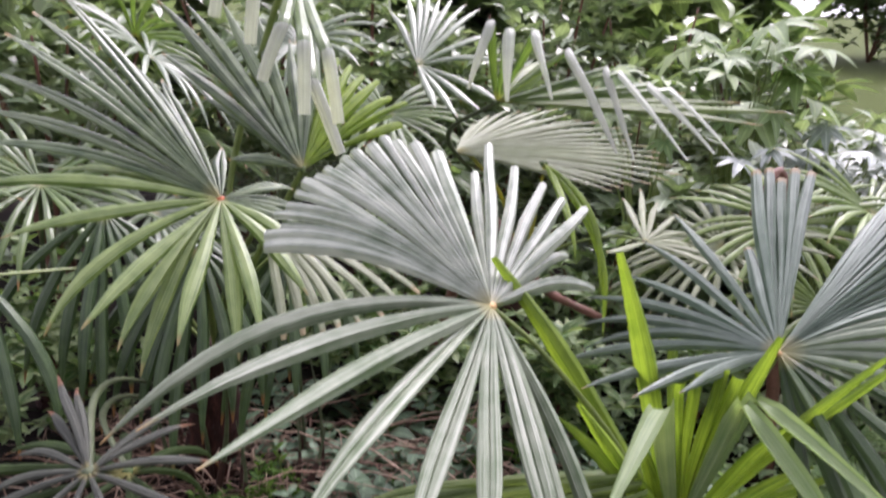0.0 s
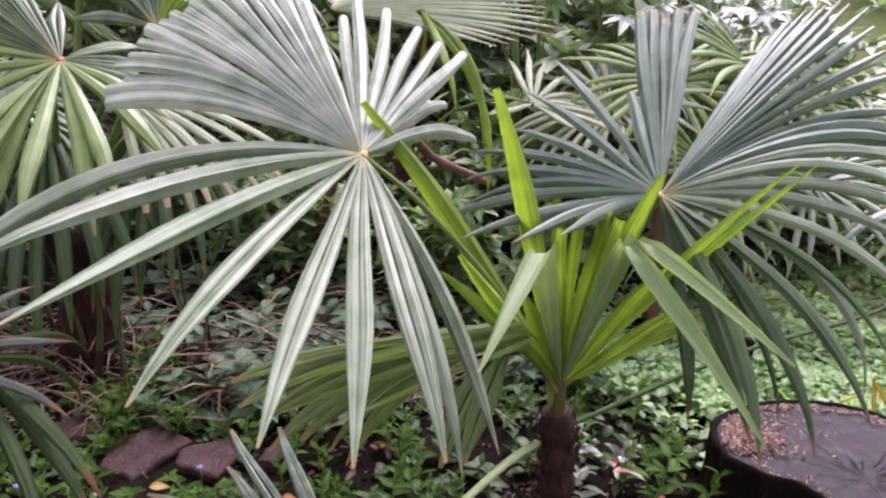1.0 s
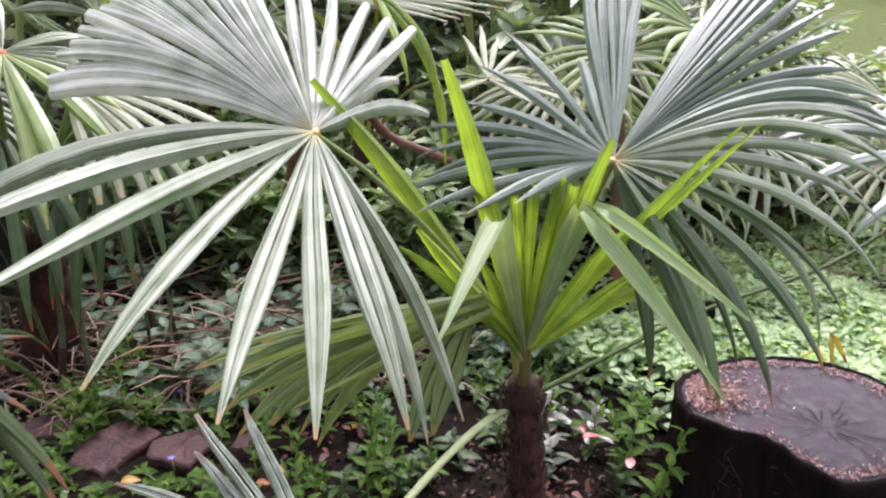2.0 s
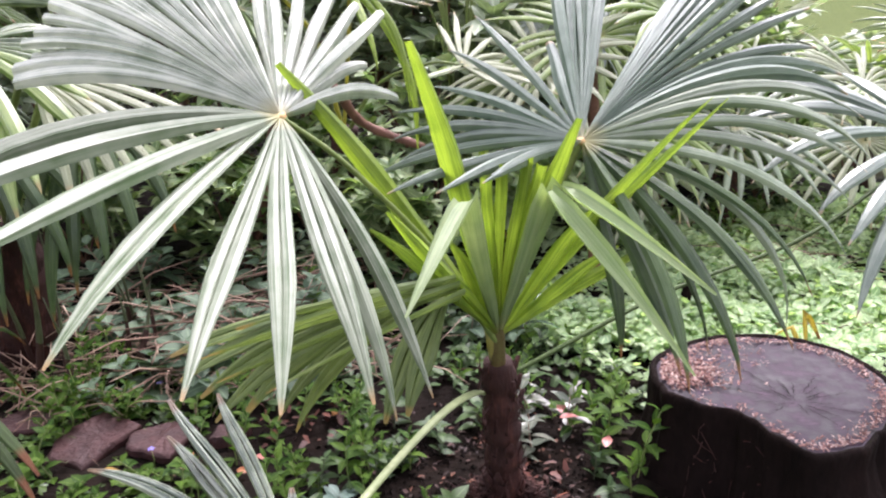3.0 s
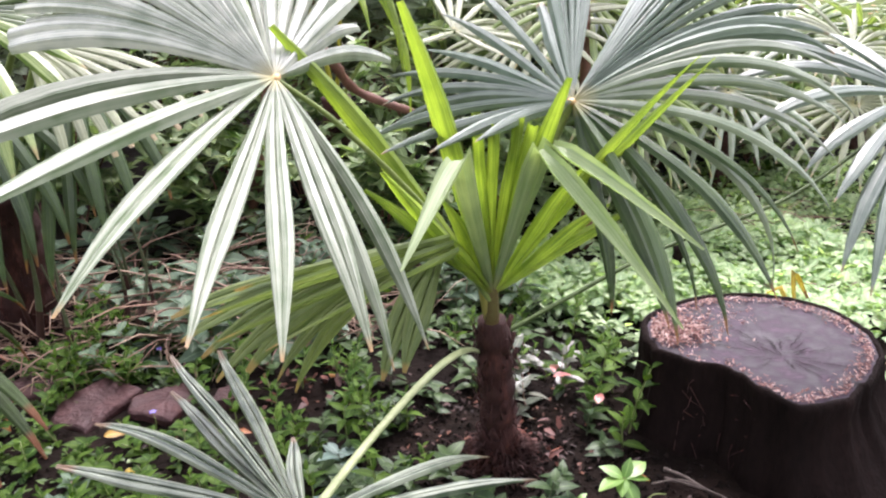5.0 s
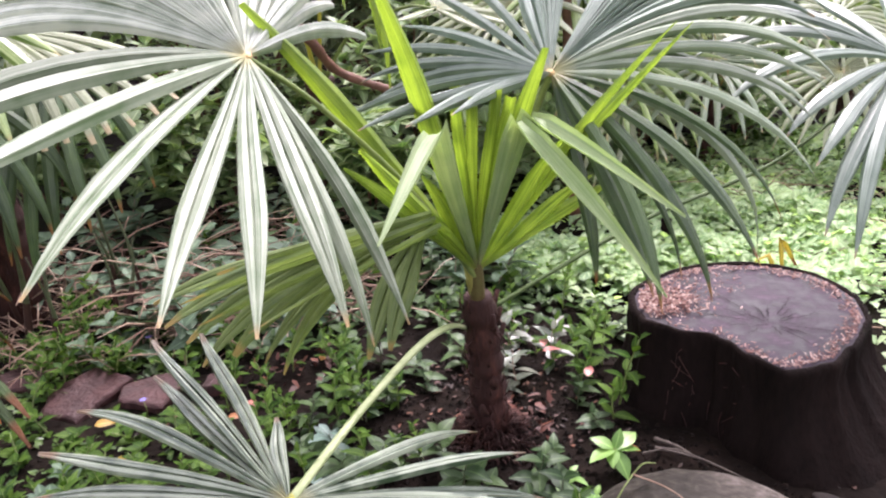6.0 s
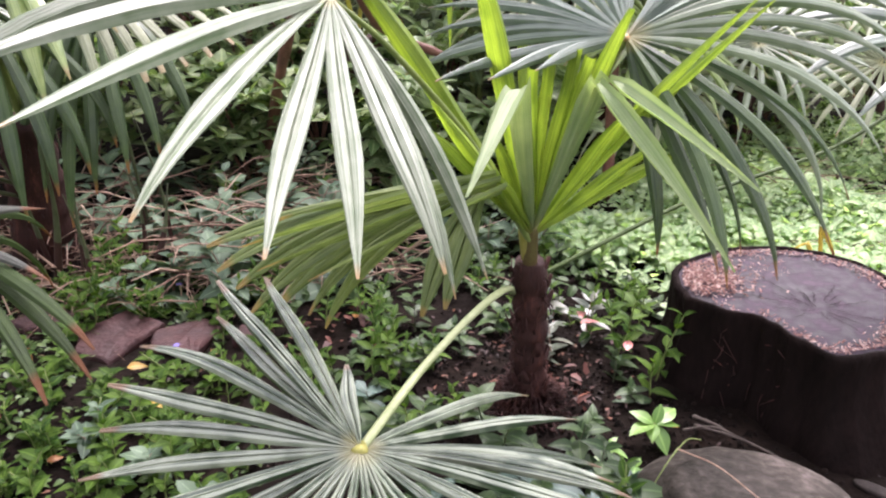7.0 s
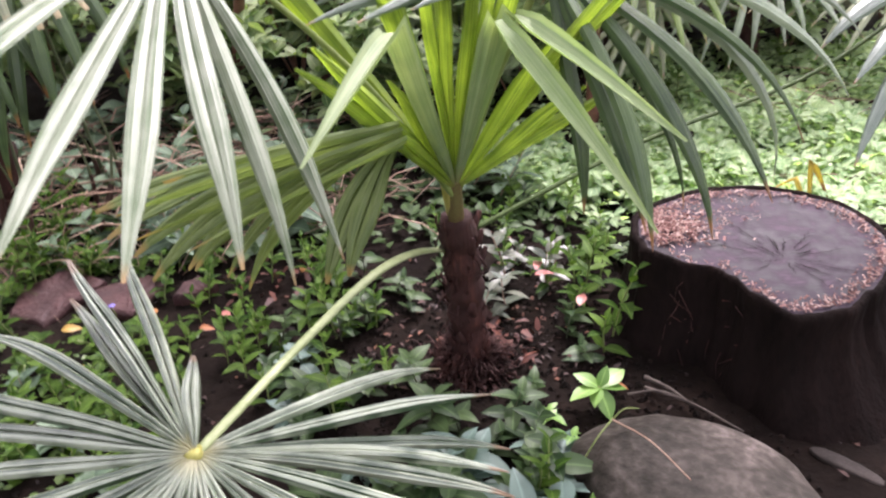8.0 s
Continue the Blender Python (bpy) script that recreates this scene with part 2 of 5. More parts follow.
GREYLEAF = plain_leaf("grey_leaf", (0.045, 0.08, 0.05), (0.13, 0.19, 0.12), 0.55, 0.3)
GLOSSY = plain_leaf("glossy_leaf", (0.015, 0.035, 0.012), (0.06, 0.1, 0.035), 0.45, 0.2, 0.12)
VARIEGATED = plain_leaf("pinkish_leaf", (0.06, 0.09, 0.06), (0.17, 0.17, 0.14), 0.35)
RED = plain_leaf("red_leaf", (0.3, 0.06, 0.05), (0.45, 0.2, 0.17), 0.4)
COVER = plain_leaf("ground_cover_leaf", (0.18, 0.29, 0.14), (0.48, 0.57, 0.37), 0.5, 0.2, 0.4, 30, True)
# base colour lightened to imitate the sky's reflection on the leaves
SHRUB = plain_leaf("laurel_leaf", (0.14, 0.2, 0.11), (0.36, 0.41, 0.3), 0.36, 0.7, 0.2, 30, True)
TREE = plain_leaf("tree_leaf", (0.06, 0.1, 0.04), (0.17, 0.22, 0.1), 0.45, 0.4, 0.2, 10, True)


# ---------------------------------------------------------------- building helpers
def mesh_of(name, verts, faces, material, uvs=None, smooth=True):
    me = bpy.data.meshes.new(name)
    me.from_pydata([tuple(v) for v in verts], [], faces)
    if uvs is not None:
        layer = me.uv_layers.new(name="uv")
        for loop in me.loops:
            layer.data[loop.index].uv = uvs[loop.vertex_index]
    if smooth:
        me.polygons.foreach_set("use_smooth", [True] * len(me.polygons))
    for m in material if isinstance(material, (list, tuple)) else [material]:
        me.materials.append(m)
    me.update()
    return me


def part(name, me, parent, label="", m=None):
    ob = new(name, me)
    ob.parent = parent
    if m is not None:
        ob.matrix_basis = m
    return tagged(ob, label)


def heading(az, el):
    a, e = radians(az), radians(el)
    return np.array((math.sin(a) * math.cos(e), math.cos(a) * math.cos(e), math.sin(e)))


def unit(v):
    return v / max(np.linalg.norm(v), 1e-9)


def spine(az, el, length, sag, n=13):
    """A drooping line from the hub: its heading sinks by sag degrees towards the tip."""
    pts = [np.zeros(3)]
    for k in range(n):
        s = (k + 0.5) / n
        pts.append(pts[-1] + heading(az, max(el - sag * s ** 1.6, -88)) * length / n)
    return np.array(pts)


def bent(az, el, length, az2, el2, length2, n=8):
    """A line that snaps over at a knee."""
    knee = heading(az, el) * length
    up = [knee * k / n for k in range(n)]
    over = [knee + heading(az2, el2) * length2 * k / n - np.array((0, 0, 0.02)) * (k / n) ** 2 for k in range(n + 1)]
    return np.array(up + over)


def ribbon(pts, face, width, pleats, blunt, spread, fold, seed, calm=1.0):
    """Pleated blade along pts. spread: radians between neighbours at the hub."""
    rng = np.random.default_rng(seed)
    n = len(pts)
    # each pleat: a flat ridge between two narrow grooves
    section = [((p + o) / pleats - 0.5, h) for p in range(pleats) for o, h in ((0.0, -0.6), (0.11, 0.05), (0.5, 0.4), (0.89, 0.05))] + [(0.5, -0.7)]
    m = len(section)
    run = np.concatenate([[0], np.cumsum(np.linalg.norm(np.diff(pts, axis=0), axis=1))])
    total = run[-1]
    way0 = unit(pts[1] - pts[0])
    side0 = unit(np.cross(way0, face))
    twist = calm * rng.uniform(-0.25, 0.25)
    wob, ph = calm * rng.uniform(0.0, 0.05), rng.uniform(0, 6.28)
    rip, ph2 = calm * rng.uniform(0.02, 0.07), rng.uniform(0, 6.28)
    verts, uvs = [], []
    for i in range(n):
        s = run[i] / total
        way = unit(pts[min(i + 1, n - 1)] - pts[max(i - 1, 0)])
        side = unit(side0 - way * float(side0 @ way))
        up = np.cross(side, way)
        tw = twist * s * s
        side, up = side * math.cos(tw) + up * math.sin(tw), up * math.cos(tw) - side * math.sin(tw)
        if s < 0.66:
            prof = 0.3 + 0.7 * math.sin(s / 0.66 * math.pi / 2)
        else:
            u = (s - 0.66) / 0.34
            prof = 1 - (1 - blunt) * u ** 1.3
        w = min(width * prof, spread * run[i] * 0.97 + 0.0025) * (1 + wob * math.sin(9 * s + ph))
        w = max(w, 0.0012)
        h = fold * w / (2 * pleats) * (1.5 - 0.9 * s)
        mid = pts[i] + side * 0.003 * math.sin(7 * s + ph) * s
        row = []
        for across, level in section:
            lift = h * level + rip * w * 0.35 * math.sin(17 * s + ph2 + across * 3) * min(1, s * 3)
            row.append((mid + side * across * w + up * lift, (across + 0.5, s)))
        for j in range(m - 1):                      # facets share no vertices, so the pleats stay crisp
            for p, uv in (row[j], row[j + 1]):
                verts.append(p)
                uvs.append(uv)
    m2 = 2 * (m - 1)
    faces = [(i * m2 + 2 * j, i * m2 + 2 * j + 1, (i + 1) * m2 + 2 * j + 1, (i + 1) * m2 + 2 * j) for i in range(n - 1) for j in range(m - 1)]
    return verts, faces, uvs


def tube_data(pts, radii, sides=7, flat=1.0):
    pts = np.array(pts, float)
    verts, faces = [], []
    ref = np.array((0.31, 0.2, 0.93))
    for i, p in enumerate(pts):
        way = unit(pts[min(i + 1, len(pts) - 1)] - pts[max(i - 1, 0)])
        a = unit(np.cross(way, ref))
        b = np.cross(way, a)
        for k in range(sides):
            th = 2 * math.pi * k / sides
            verts.append(p + a * math.cos(th) * radii[i] + b * math.sin(th) * radii[i] * flat)
    for i in range(len(pts) - 1):
        for k in range(sides):
            k2 = (k + 1) % sides
            faces.append((i * sides + k, i * sides + k2, (i + 1) * sides + k2, (i + 1) * sides + k))
    faces.append(tuple(range(sides))[::-1])
    faces.append(tuple(range((len(pts) - 1) * sides, len(pts) * sides)))
    return verts, faces


def glide(points, n=16):
    """A smooth line through a few points (Catmull-Rom)."""
    p = [np.array(q, float) for q in points]
    p = [2 * p[0] - p[1]] + p + [2 * p[-1] - p[-2]]
    out = []
    for i in range(1, len(p) - 2):
        for k in range(n):
            t = k / n
            out.append(0.5 * (2 * p[i] + (p[i + 1] - p[i - 1]) * t + (2 * p[i - 1] - 5 * p[i] + 4 * p[i + 1] - p[i + 2]) * t * t
                              + (3 * p[i] - p[i - 1] - 3 * p[i + 1] + p[i + 2]) * t ** 3))
    return np.array(out + [p[-2]])


def merge(chunks):
    verts, faces, uvs, ids = [], [], [], []
    for v, f, *rest in chunks:
        o = len(verts)
        verts += list(v)
        faces += [tuple(k + o for k in q) for q in f]
        uvs += list(rest[0]) if rest and rest[0] is not None else [(0.5, 0.5)] * len(v)
        ids += [rest[1] if len(rest) > 1 else 0] * len(f)
    return verts, faces, uvs, ids


SERIAL = [0]


def fan_leaf(palm, origin, hub, face, groups, stalk, stalk_r=(0.008, 0.005), stalk_mat=None, label="", folded=(), hub_mat=None):
    """One fan leaf: stalk and hub in one mesh, every segment a part of it. groups: (width, pleats, blunt, fold, material, rows of
    heading, rise, length, sag, and, where that part of the leaf is tilted on its own, its face and how ruffled it is). folded: (width, pleats, material, rows of two headings, for segments that have snapped over)."""
    hub, face = np.array(hub, float), unit(np.array(face, float))
    base = hub - np.array(origin)
    line = glide(stalk, 10) - hub if stalk else np.array([[0, 0, 0.0], [0, 0, -0.001]])
    radii = np.linspace(stalk_r[0], stalk_r[1], len(line))
    cv, cf = tube_data(line, radii, 8, 0.6)
    th = np.linspace(0, 2 * math.pi, 12, endpoint=False)
    a = unit(np.cross(face, (0.3, 0.9, 0.1)))
    b = np.cross(face, a)
    dv = [face * 0.003] + [(a * math.cos(t) + b * math.sin(t)) * 0.009 * (1 + 0.2 * math.sin(3 * t)) + face * 0.001 for t in th] + [(a * math.cos(t) + b * math.sin(t)) * 0.006 - face * 0.006 for t in th]
    df = [(0, 1 + k, 1 + (k + 1) % 12) for k in range(12)] + [(1 + k, 13 + k, 13 + (k + 1) % 12, 1 + (k + 1) % 12) for k in range(12)]
    v, f, u, ids = merge([(cv, cf, None, 0), (dv, df, None, 1)])
    me = mesh_of("leaf", v, f, [stalk_mat or PETIOLE, hub_mat or STALK_GREEN])
    me.polygons.foreach_set("material_index", ids)
    leaf = part("leaf", me, palm, label, Matrix.Translation(base))
    ways = [heading(r[0], r[1]) for g in groups for r in g[5]]
    k = 0
    for width, pleats, blunt, fold, material, rows, *rest in groups:
        turned = unit(np.array(rest[0], float)) if rest else face
        for az, el, length, sag in rows:
            others = sorted(math.acos(max(-1, min(1, float(ways[k] @ w)))) for j, w in enumerate(ways) if j != k)
            spread = min(max(0.5 * (others[0] + others[1]) if len(others) > 1 else 0.15, 0.042), 0.3)
            SERIAL[0] += 1
            vs, fs, us = ribbon(spine(az, el, length, sag), turned, width, pleats, blunt, spread, fold, SERIAL[0], rest[1] if len(rest) > 1 else 1.0)
            part("segment", mesh_of("segment", vs, fs, material, us), leaf)
            k += 1
    for width, pleats, material, rows, *blunt in folded:
        for row in rows:
            SERIAL[0] += 1
            vs, fs, us = ribbon(bent(*row), face, width, pleats, blunt[0] if blunt else 0.12, 0.3, 0.8, SERIAL[0])
            me = mesh_of("segment", vs, fs, material, us)
            if isinstance(material, tuple):         # a second material starts past the knee; the silvery one paints sky sheen
                me.polygons.foreach_set("material_index", [int(i >= len(fs) // 2) for i in range(len(fs))])
            part("segment", me, leaf, "segment snapped over at a knee")
    return leaf


def denser(rows, n, seed=1, ragged=0.03):
    """The same sweep of segments with n of them."""
    r = np.random.default_rng(seed)
    a = np.array(rows, float)
    at = np.linspace(0, len(a) - 1, n)
    out = np.stack([np.interp(at, np.arange(len(a)), a[:, c]) for c in range(4)], 1)
    out[:, 2] *= 1 + r.uniform(-ragged, ragged, n)
    return [tuple(float(v) for v in row) for row in out]


def blade(length, width, fold=0.25, curl=0.2, rows=5, lobes=0.0, pointed=0.8):
    """A small leaf along +y from the origin, face up."""
    verts, faces, uvs = [], [], []
    for i in range(rows + 1):
        s = i / rows
        w = width * (math.sin(math.pi * min(1, s ** pointed * 0.97 + 0.03)) + 0.02) * (1 + lobes * math.cos(s * 19))
        y, z = length * s, -curl * length * s * s
        for j, c in enumerate((-0.5, 0.0, 0.5)):
            verts.append((c * w, y, z + abs(c) * fold * w))
            uvs.append((c + 0.5, s))
    for i in range(rows):
        for j in range(2):
            faces.append((i * 3 + j, i * 3 + j + 1, i * 3 + j + 4, i * 3 + j + 3))
    return verts, faces, uvs


def placed(chunk, m):
    v, f, u = chunk
    return [m @ Vector(p) for p in v], f, u


def ground_z(x, y):
    near = 0.018 * noise.noise((x * 3.1, y * 3.1, 0.0)) + 0.010 * noise.noise((x * 9.0, y * 9.0, 4.0))
    return near + 0.2 * max(0.0, min(y, 60.0) - 5.0)


# ---------------------------------------------------------------- ground
def axis(lo, hi, near_lo, near_hi, step):
    mids = list(np.arange(near_lo, near_hi, step))
    down = near_lo - np.geomspace(step, near_lo - lo, 22)
    up = near_hi + np.geomspace(step, hi - near_hi, 22)
    return sorted(down.tolist() + mids + [near_hi] + up.tolist())


def make_ground():
    xs, ys = axis(-300, 300, -2.0, 3.0, 0.03), axis(-300, 400, 0.3, 4.5, 0.03)
    verts = [(x, y, ground_z(x, y)) for y in ys for x in xs]
    nx = len(xs)
    faces = [(j * nx + i, j * nx + i + 1, (j + 1) * nx + i + 1, (j + 1) * nx + i) for j in range(len(ys) - 1) for i in range(nx - 1)]
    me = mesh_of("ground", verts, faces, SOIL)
    m = SOIL
    nt = m.node_tree
    n, l = nt.nodes, nt.links
    # the lawn begins behind the bed
    tc = n.new("ShaderNodeTexCoord")
    sep = n.new("ShaderNodeSeparateXYZ")
    l.new(tc.outputs["Object"], sep.inputs[0])
    wav = n.new("ShaderNodeTexNoise")
    wav.inputs["Scale"].default_value = 2.0
    l.new(tc.outputs["Object"], wav.inputs["Vector"])
    edge = maths(n, l, "ADD", maths(n, l, "ADD", sep.outputs[1], maths(n, l, "MULTIPLY", wav.outputs[0], 0.8)), sep.outputs[0])
    fac = ramp_node(n, [(0.0, (0, 0, 0)), (1.0, (1, 1, 1))])
    dx = maths(n, l, "DIVIDE", maths(n, l, "ADD", sep.outputs[0], 0.8), 4.6)
    dy = maths(n, l, "DIVIDE", maths(n, l, "SUBTRACT", sep.outputs[1], 3.6), 3.9)
    ring = maths(n, l, "SQRT", maths(n, l, "ADD", maths(n, l, "MULTIPLY", dx, dx), maths(n, l, "MULTIPLY", dy, dy)))
    round_bed = maths(n, l, "MULTIPLY", maths(n, l, "SUBTRACT", maths(n, l, "ADD", ring, maths(n, l, "MULTIPLY", wav.outputs[0], 0.15)), 1.08), 8.0)
    l.new(maths(n, l, "MAXIMUM", maths(n, l, "SUBTRACT", edge, 6.6), round_bed), fac.inputs[0])
    grass = n.new("ShaderNodeTexNoise")
    grass.inputs["Scale"].default_value, grass.inputs["Detail"].default_value = 60.0, 6.0
    l.new(tc.outputs["Object"], grass.inputs["Vector"])
    gr = ramp_node(n, [(0.3, (0.045, 0.065, 0.02)), (0.7, (0.11, 0.135, 0.045))])
    l.new(grass.outputs[0], gr.inputs[0])
    b = n["Principled BSDF"]
    old = b.inputs["Base Color"].links[0].from_socket
    l.new(mix_node(n, l, "MIX", fac.outputs[0], old, gr.outputs[0]), b.inputs["Base Color"])
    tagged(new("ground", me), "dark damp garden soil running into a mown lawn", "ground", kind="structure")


make_ground()

# ---------------------------------------------------------------- the young palm in the middle
def make_trunk(palm, origin, base, top, r0, r1, label, seed):
    rng = np.random.default_rng(seed)
    line = glide([base, (np.array(base) * 0.5 + np.array(top) * 0.5) + np.array((0.006, 0.0, 0)), top], 14)
    pts, radii = line - np.array(origin), []
    for i in range(len(line)):
        s = i / (len(line) - 1)
        radii.append(r0 + (r1 - r0) * s + 0.004 * math.sin(s * 40 + seed))
    chunks = [(*tube_data(pts, radii, 18), None, 0)]
    # shaggy fibres and cut leaf bases
    for k in range(150):
        s = rng.uniform(0.02, 0.97)
        i = int(s * (len(line) - 1))
        a = rng.uniform(0, 2 * math.pi)
        out = np.array((math.cos(a), math.sin(a), 0))
        p = pts[i] + out * radii[i] * 0.9
        ln = rng.uniform(0.02, 0.06)
        tip = p + out * rng.uniform(0.004, 0.018) + np.array((rng.uniform(-0.01, 0.01), rng.uniform(-0.01, 0.01), ln * rng.choice((-0.6, 1.0))))
        chunks.append((*tube_data([p, (p + tip) / 2 + out * 0.004, tip], [0.0022, 0.0016, 0.0006], 4), None, 0))
    for k in range(16):
        s = rng.uniform(0.1, 0.95)
        i = int(s * (len(line) - 1))
        a = k * 2.4
        out = np.array((math.cos(a), math.sin(a), 0))
        p = pts[i] + out * radii[i] * 0.75
        chunks.append((*tube_data([p, p + out * 0.01 + np.array((0, 0, 0.015)), p + out * 0.017 + np.array((0, 0, 0.035))], [0.012, 0.01, 0.004], 6, 0.5), None, 0))
    v, f, u, ids = merge(chunks)
    part("trunk", mesh_of("trunk", v, f, FIBRE), palm, label)


def palm_thing(name, origin, label, group="fan palms"):
    palm = new(name)
    palm.location = origin
    return tagged(palm, label, "palm", group)


O1 = (0.425, 1.225, 0.0)
young = palm_thing("fan_palm", O1, "young fan palm with shaggy red-brown trunk and fresh centre leaf")
make_trunk(young, O1, (0.432, 1.24, -0.03), (0.412, 1.195, 0.335), 0.036, 0.029, "red-brown fibrous trunk", 3)
v, f = tube_data(glide([(0.412, 1.195, 0.30), (0.411, 1.187, 0.36), (0.411, 1.183, 0.41)], 6) - np.array(O1), np.linspace(0.015, 0.010, 13), 12)
part("neck", mesh_of("neck", v, f, NECK), young, "greenish neck of closed leaf bases")

rb = np.random.default_rng(21)
scraps = []
for k in range(650):
    a, d = rb.uniform(0, 2 * math.pi), 0.03 + abs(rb.normal(0, 0.032))
    x, y = 0.432 + math.cos(a) * d, 1.238 + math.sin(a) * d
    z = max(ground_z(x, y), 0.075 - d * 1.2) + rb.uniform(0, 0.01)
    tip = np.array((math.cos(a) * rb.uniform(0.01, 0.05), math.sin(a) * rb.uniform(0.01, 0.05), rb.uniform(-0.03, 0.02)))
    p0 = np.array((x, y, z))
    tip = tip * 0.55 + rb.normal(0, 0.008, 3)
    scraps.append(tube_data([p0, p0 + tip * 0.5 + np.array((0, 0, 0.004)), p0 + tip], [0.003, 0.0025, 0.001], 4, 0.4))
v, f, u, ids = merge(scraps)
tagged(new("bark_scraps", mesh_of("bark_scraps", v, f, FIBRE)), "reddish fibre scraps heaped round the palm's foot", "leaf litter", kind="stuff")
CROWN = (0.411, 1.185, 0.37)
A_LOW = [(150, -32, 0.43, 30), (162, -25, 0.45, 42)]
A_WIDE = [(170, -19, 0.47, 20), (-179, -19, 0.48, 13), (-169, -18, 0.49, 3), (-158, -6, 0.51, 20)]
A_SIDE = [(-154, 1, 0.57, 10), (-148, 8, 0.58, 23), (-133, 13, 0.57, 54)]
A_TOP = [(-63, 18, 0.43, 31), (-59, 21, 0.44, 32), (-58, 24, 0.44, 31), (-56, 27, 0.44, 29), (-53, 24, 0.43, 11), (-48, 30, 0.44, 21),
         (-45, 28, 0.44, 10), (-41, 29, 0.44, 9), (-37, 32, 0.44, 7), (-31, 33, 0.44, 6), (-27, 35, 0.42, 6), (-18, 35, 0.4, 8)]
A_SHORT = [(-6, 28, 0.37, 1), (-1, 34, 0.4, 0), (8, 30, 0.37, 0), (16, 26, 0.37, 2), (23, 24, 0.36, 6), (30, 22, 0.36, 7), (27, 16, 0.3, 22), (39, 11, 0.29, 34)]
fan_leaf(young, O1, (0.083, 1.055, 0.804), (0, -0.4, 0.915),
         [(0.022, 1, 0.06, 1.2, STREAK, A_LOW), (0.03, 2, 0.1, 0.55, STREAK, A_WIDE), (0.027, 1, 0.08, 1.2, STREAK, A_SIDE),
          (0.03, 1, 0.9, 2.0, SHEEN, denser(A_TOP, 17), (0, -0.4, 0.915), 0.4), (0.022, 1, 0.75, 1.8, SHEEN, A_SHORT, (-0.1, -0.65, 0.75))],
         [CROWN, (0.30, 1.15, 0.56), (0.17, 1.10, 0.72), (0.083, 1.06, 0.802)], (0.009, 0.006), PETIOLE, "wide grey-green fan leaf with drooping split tips", (), HUB)

B_HANG = [(172, -52, 0.36, 33), (162, -44, 0.4, 19), (164, -31, 0.44, 47), (149, -26, 0.46, 53), (141, -18, 0.46, 48), (112, -11, 0.51, 83), (109, -1, 0.5, 62), (100, 7, 0.5, 59), (97, 13, 0.51, 56), (95, 21, 0.55, 74)]
B_TOP = [(84, 27, 0.54, 59), (79, 28, 0.53, 48), (76, 30, 0.5, 24), (73, 33, 0.5, 11), (70, 36, 0.5, 3), (66, 37, 0.5, 0), (62, 38, 0.5, 0), (58, 37, 0.49, 0), (54, 36, 0.48, 0), (50, 34, 0.46, 0), (90, 24, 0.53, 60)]
B_ROOT = [(125, -40, 0.42, 45), (75, 10, 0.4, 50), (118, -10, 0.46, 60)]
B_UP = [(27, 43, 0.41, 0), (18, 41, 0.41, 0), (8, 43, 0.41, 0), (1, 38, 0.23, 0)]
B_LEFT = [(-17, 35, 0.4, 19), (-29, 17, 0.38, 16), (-55, 13, 0.37, 36), (-59, 5, 0.35, 47), (-120, 2, 0.37, 15), (-134, 4, 0.31, 13)]
# the steepest segments take the darkened green, painting their shade
fan_leaf(young, O1, (0.552, 1.187, 0.719), (0.1, -0.5, 0.86),
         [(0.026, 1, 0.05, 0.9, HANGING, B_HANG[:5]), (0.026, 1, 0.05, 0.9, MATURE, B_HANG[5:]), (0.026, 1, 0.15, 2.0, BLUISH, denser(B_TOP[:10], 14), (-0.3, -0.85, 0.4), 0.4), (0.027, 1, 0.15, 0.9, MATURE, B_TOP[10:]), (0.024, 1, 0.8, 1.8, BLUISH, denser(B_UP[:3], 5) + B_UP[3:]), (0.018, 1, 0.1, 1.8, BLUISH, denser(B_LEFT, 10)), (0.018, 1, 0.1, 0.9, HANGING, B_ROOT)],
         [CROWN, (0.47, 1.21, 0.52), (0.53, 1.21, 0.65), (0.552, 1.19, 0.717)], (0.009, 0.006), PETIOLE, "blue-green fan leaf with long hanging tips", (), HUB)

L_ROWS = [(45, -14, 0.42, 20), (56, -19, 0.44, 10), (68, -22, 0.42, 14), (80, -16, 0.36, 20), (95, -8, 0.33, 25), (110, -6, 0.33, 20), (124, -9, 0.33, 20), (138, -11, 0.33, 20),
          (152, -12, 0.34, 20), (166, -12, 0.34, 20), (180, -12, 0.34, 20), (-166, -12, 0.34, 20), (-152, -11, 0.34, 20), (-138, -10, 0.33, 20),
          (-124, -9, 0.33, 18), (-110, -8, 0.33, 15), (-96, -5, 0.31, 12), (-84, 0, 0.3, 10)]
L_BACK = [(-75, 8, 0.29, 16), (-71, 16, 0.29, 15), (-51, 18, 0.33, 30), (-35, 10, 0.29, 0), (-32, 18, 0.31, 0), (-20, 22, 0.3, 14), (-5, 28, 0.11, 11)]
fan_leaf(young, O1, (0.071, 0.684, 0.374), (0, -0.2, 0.98),
         [(0.018, 2, 0.14, 2.0, LOW, L_ROWS), (0.019, 2, 0.25, 2.0, LOW, L_BACK)],
         [(0.41, 1.22, 0.245), (0.387, 1.207, 0.268), (0.332, 1.035, 0.368), (0.288, 0.946, 0.407), (0.248, 0.902, 0.407), (0.203, 0.869, 0.387), (0.146, 0.808, 0.37), (0.071, 0.684, 0.372)], (0.007, 0.0058), PALESTALK, "low fan leaf with pale stalk and browned tips", (), LIMEHUB)

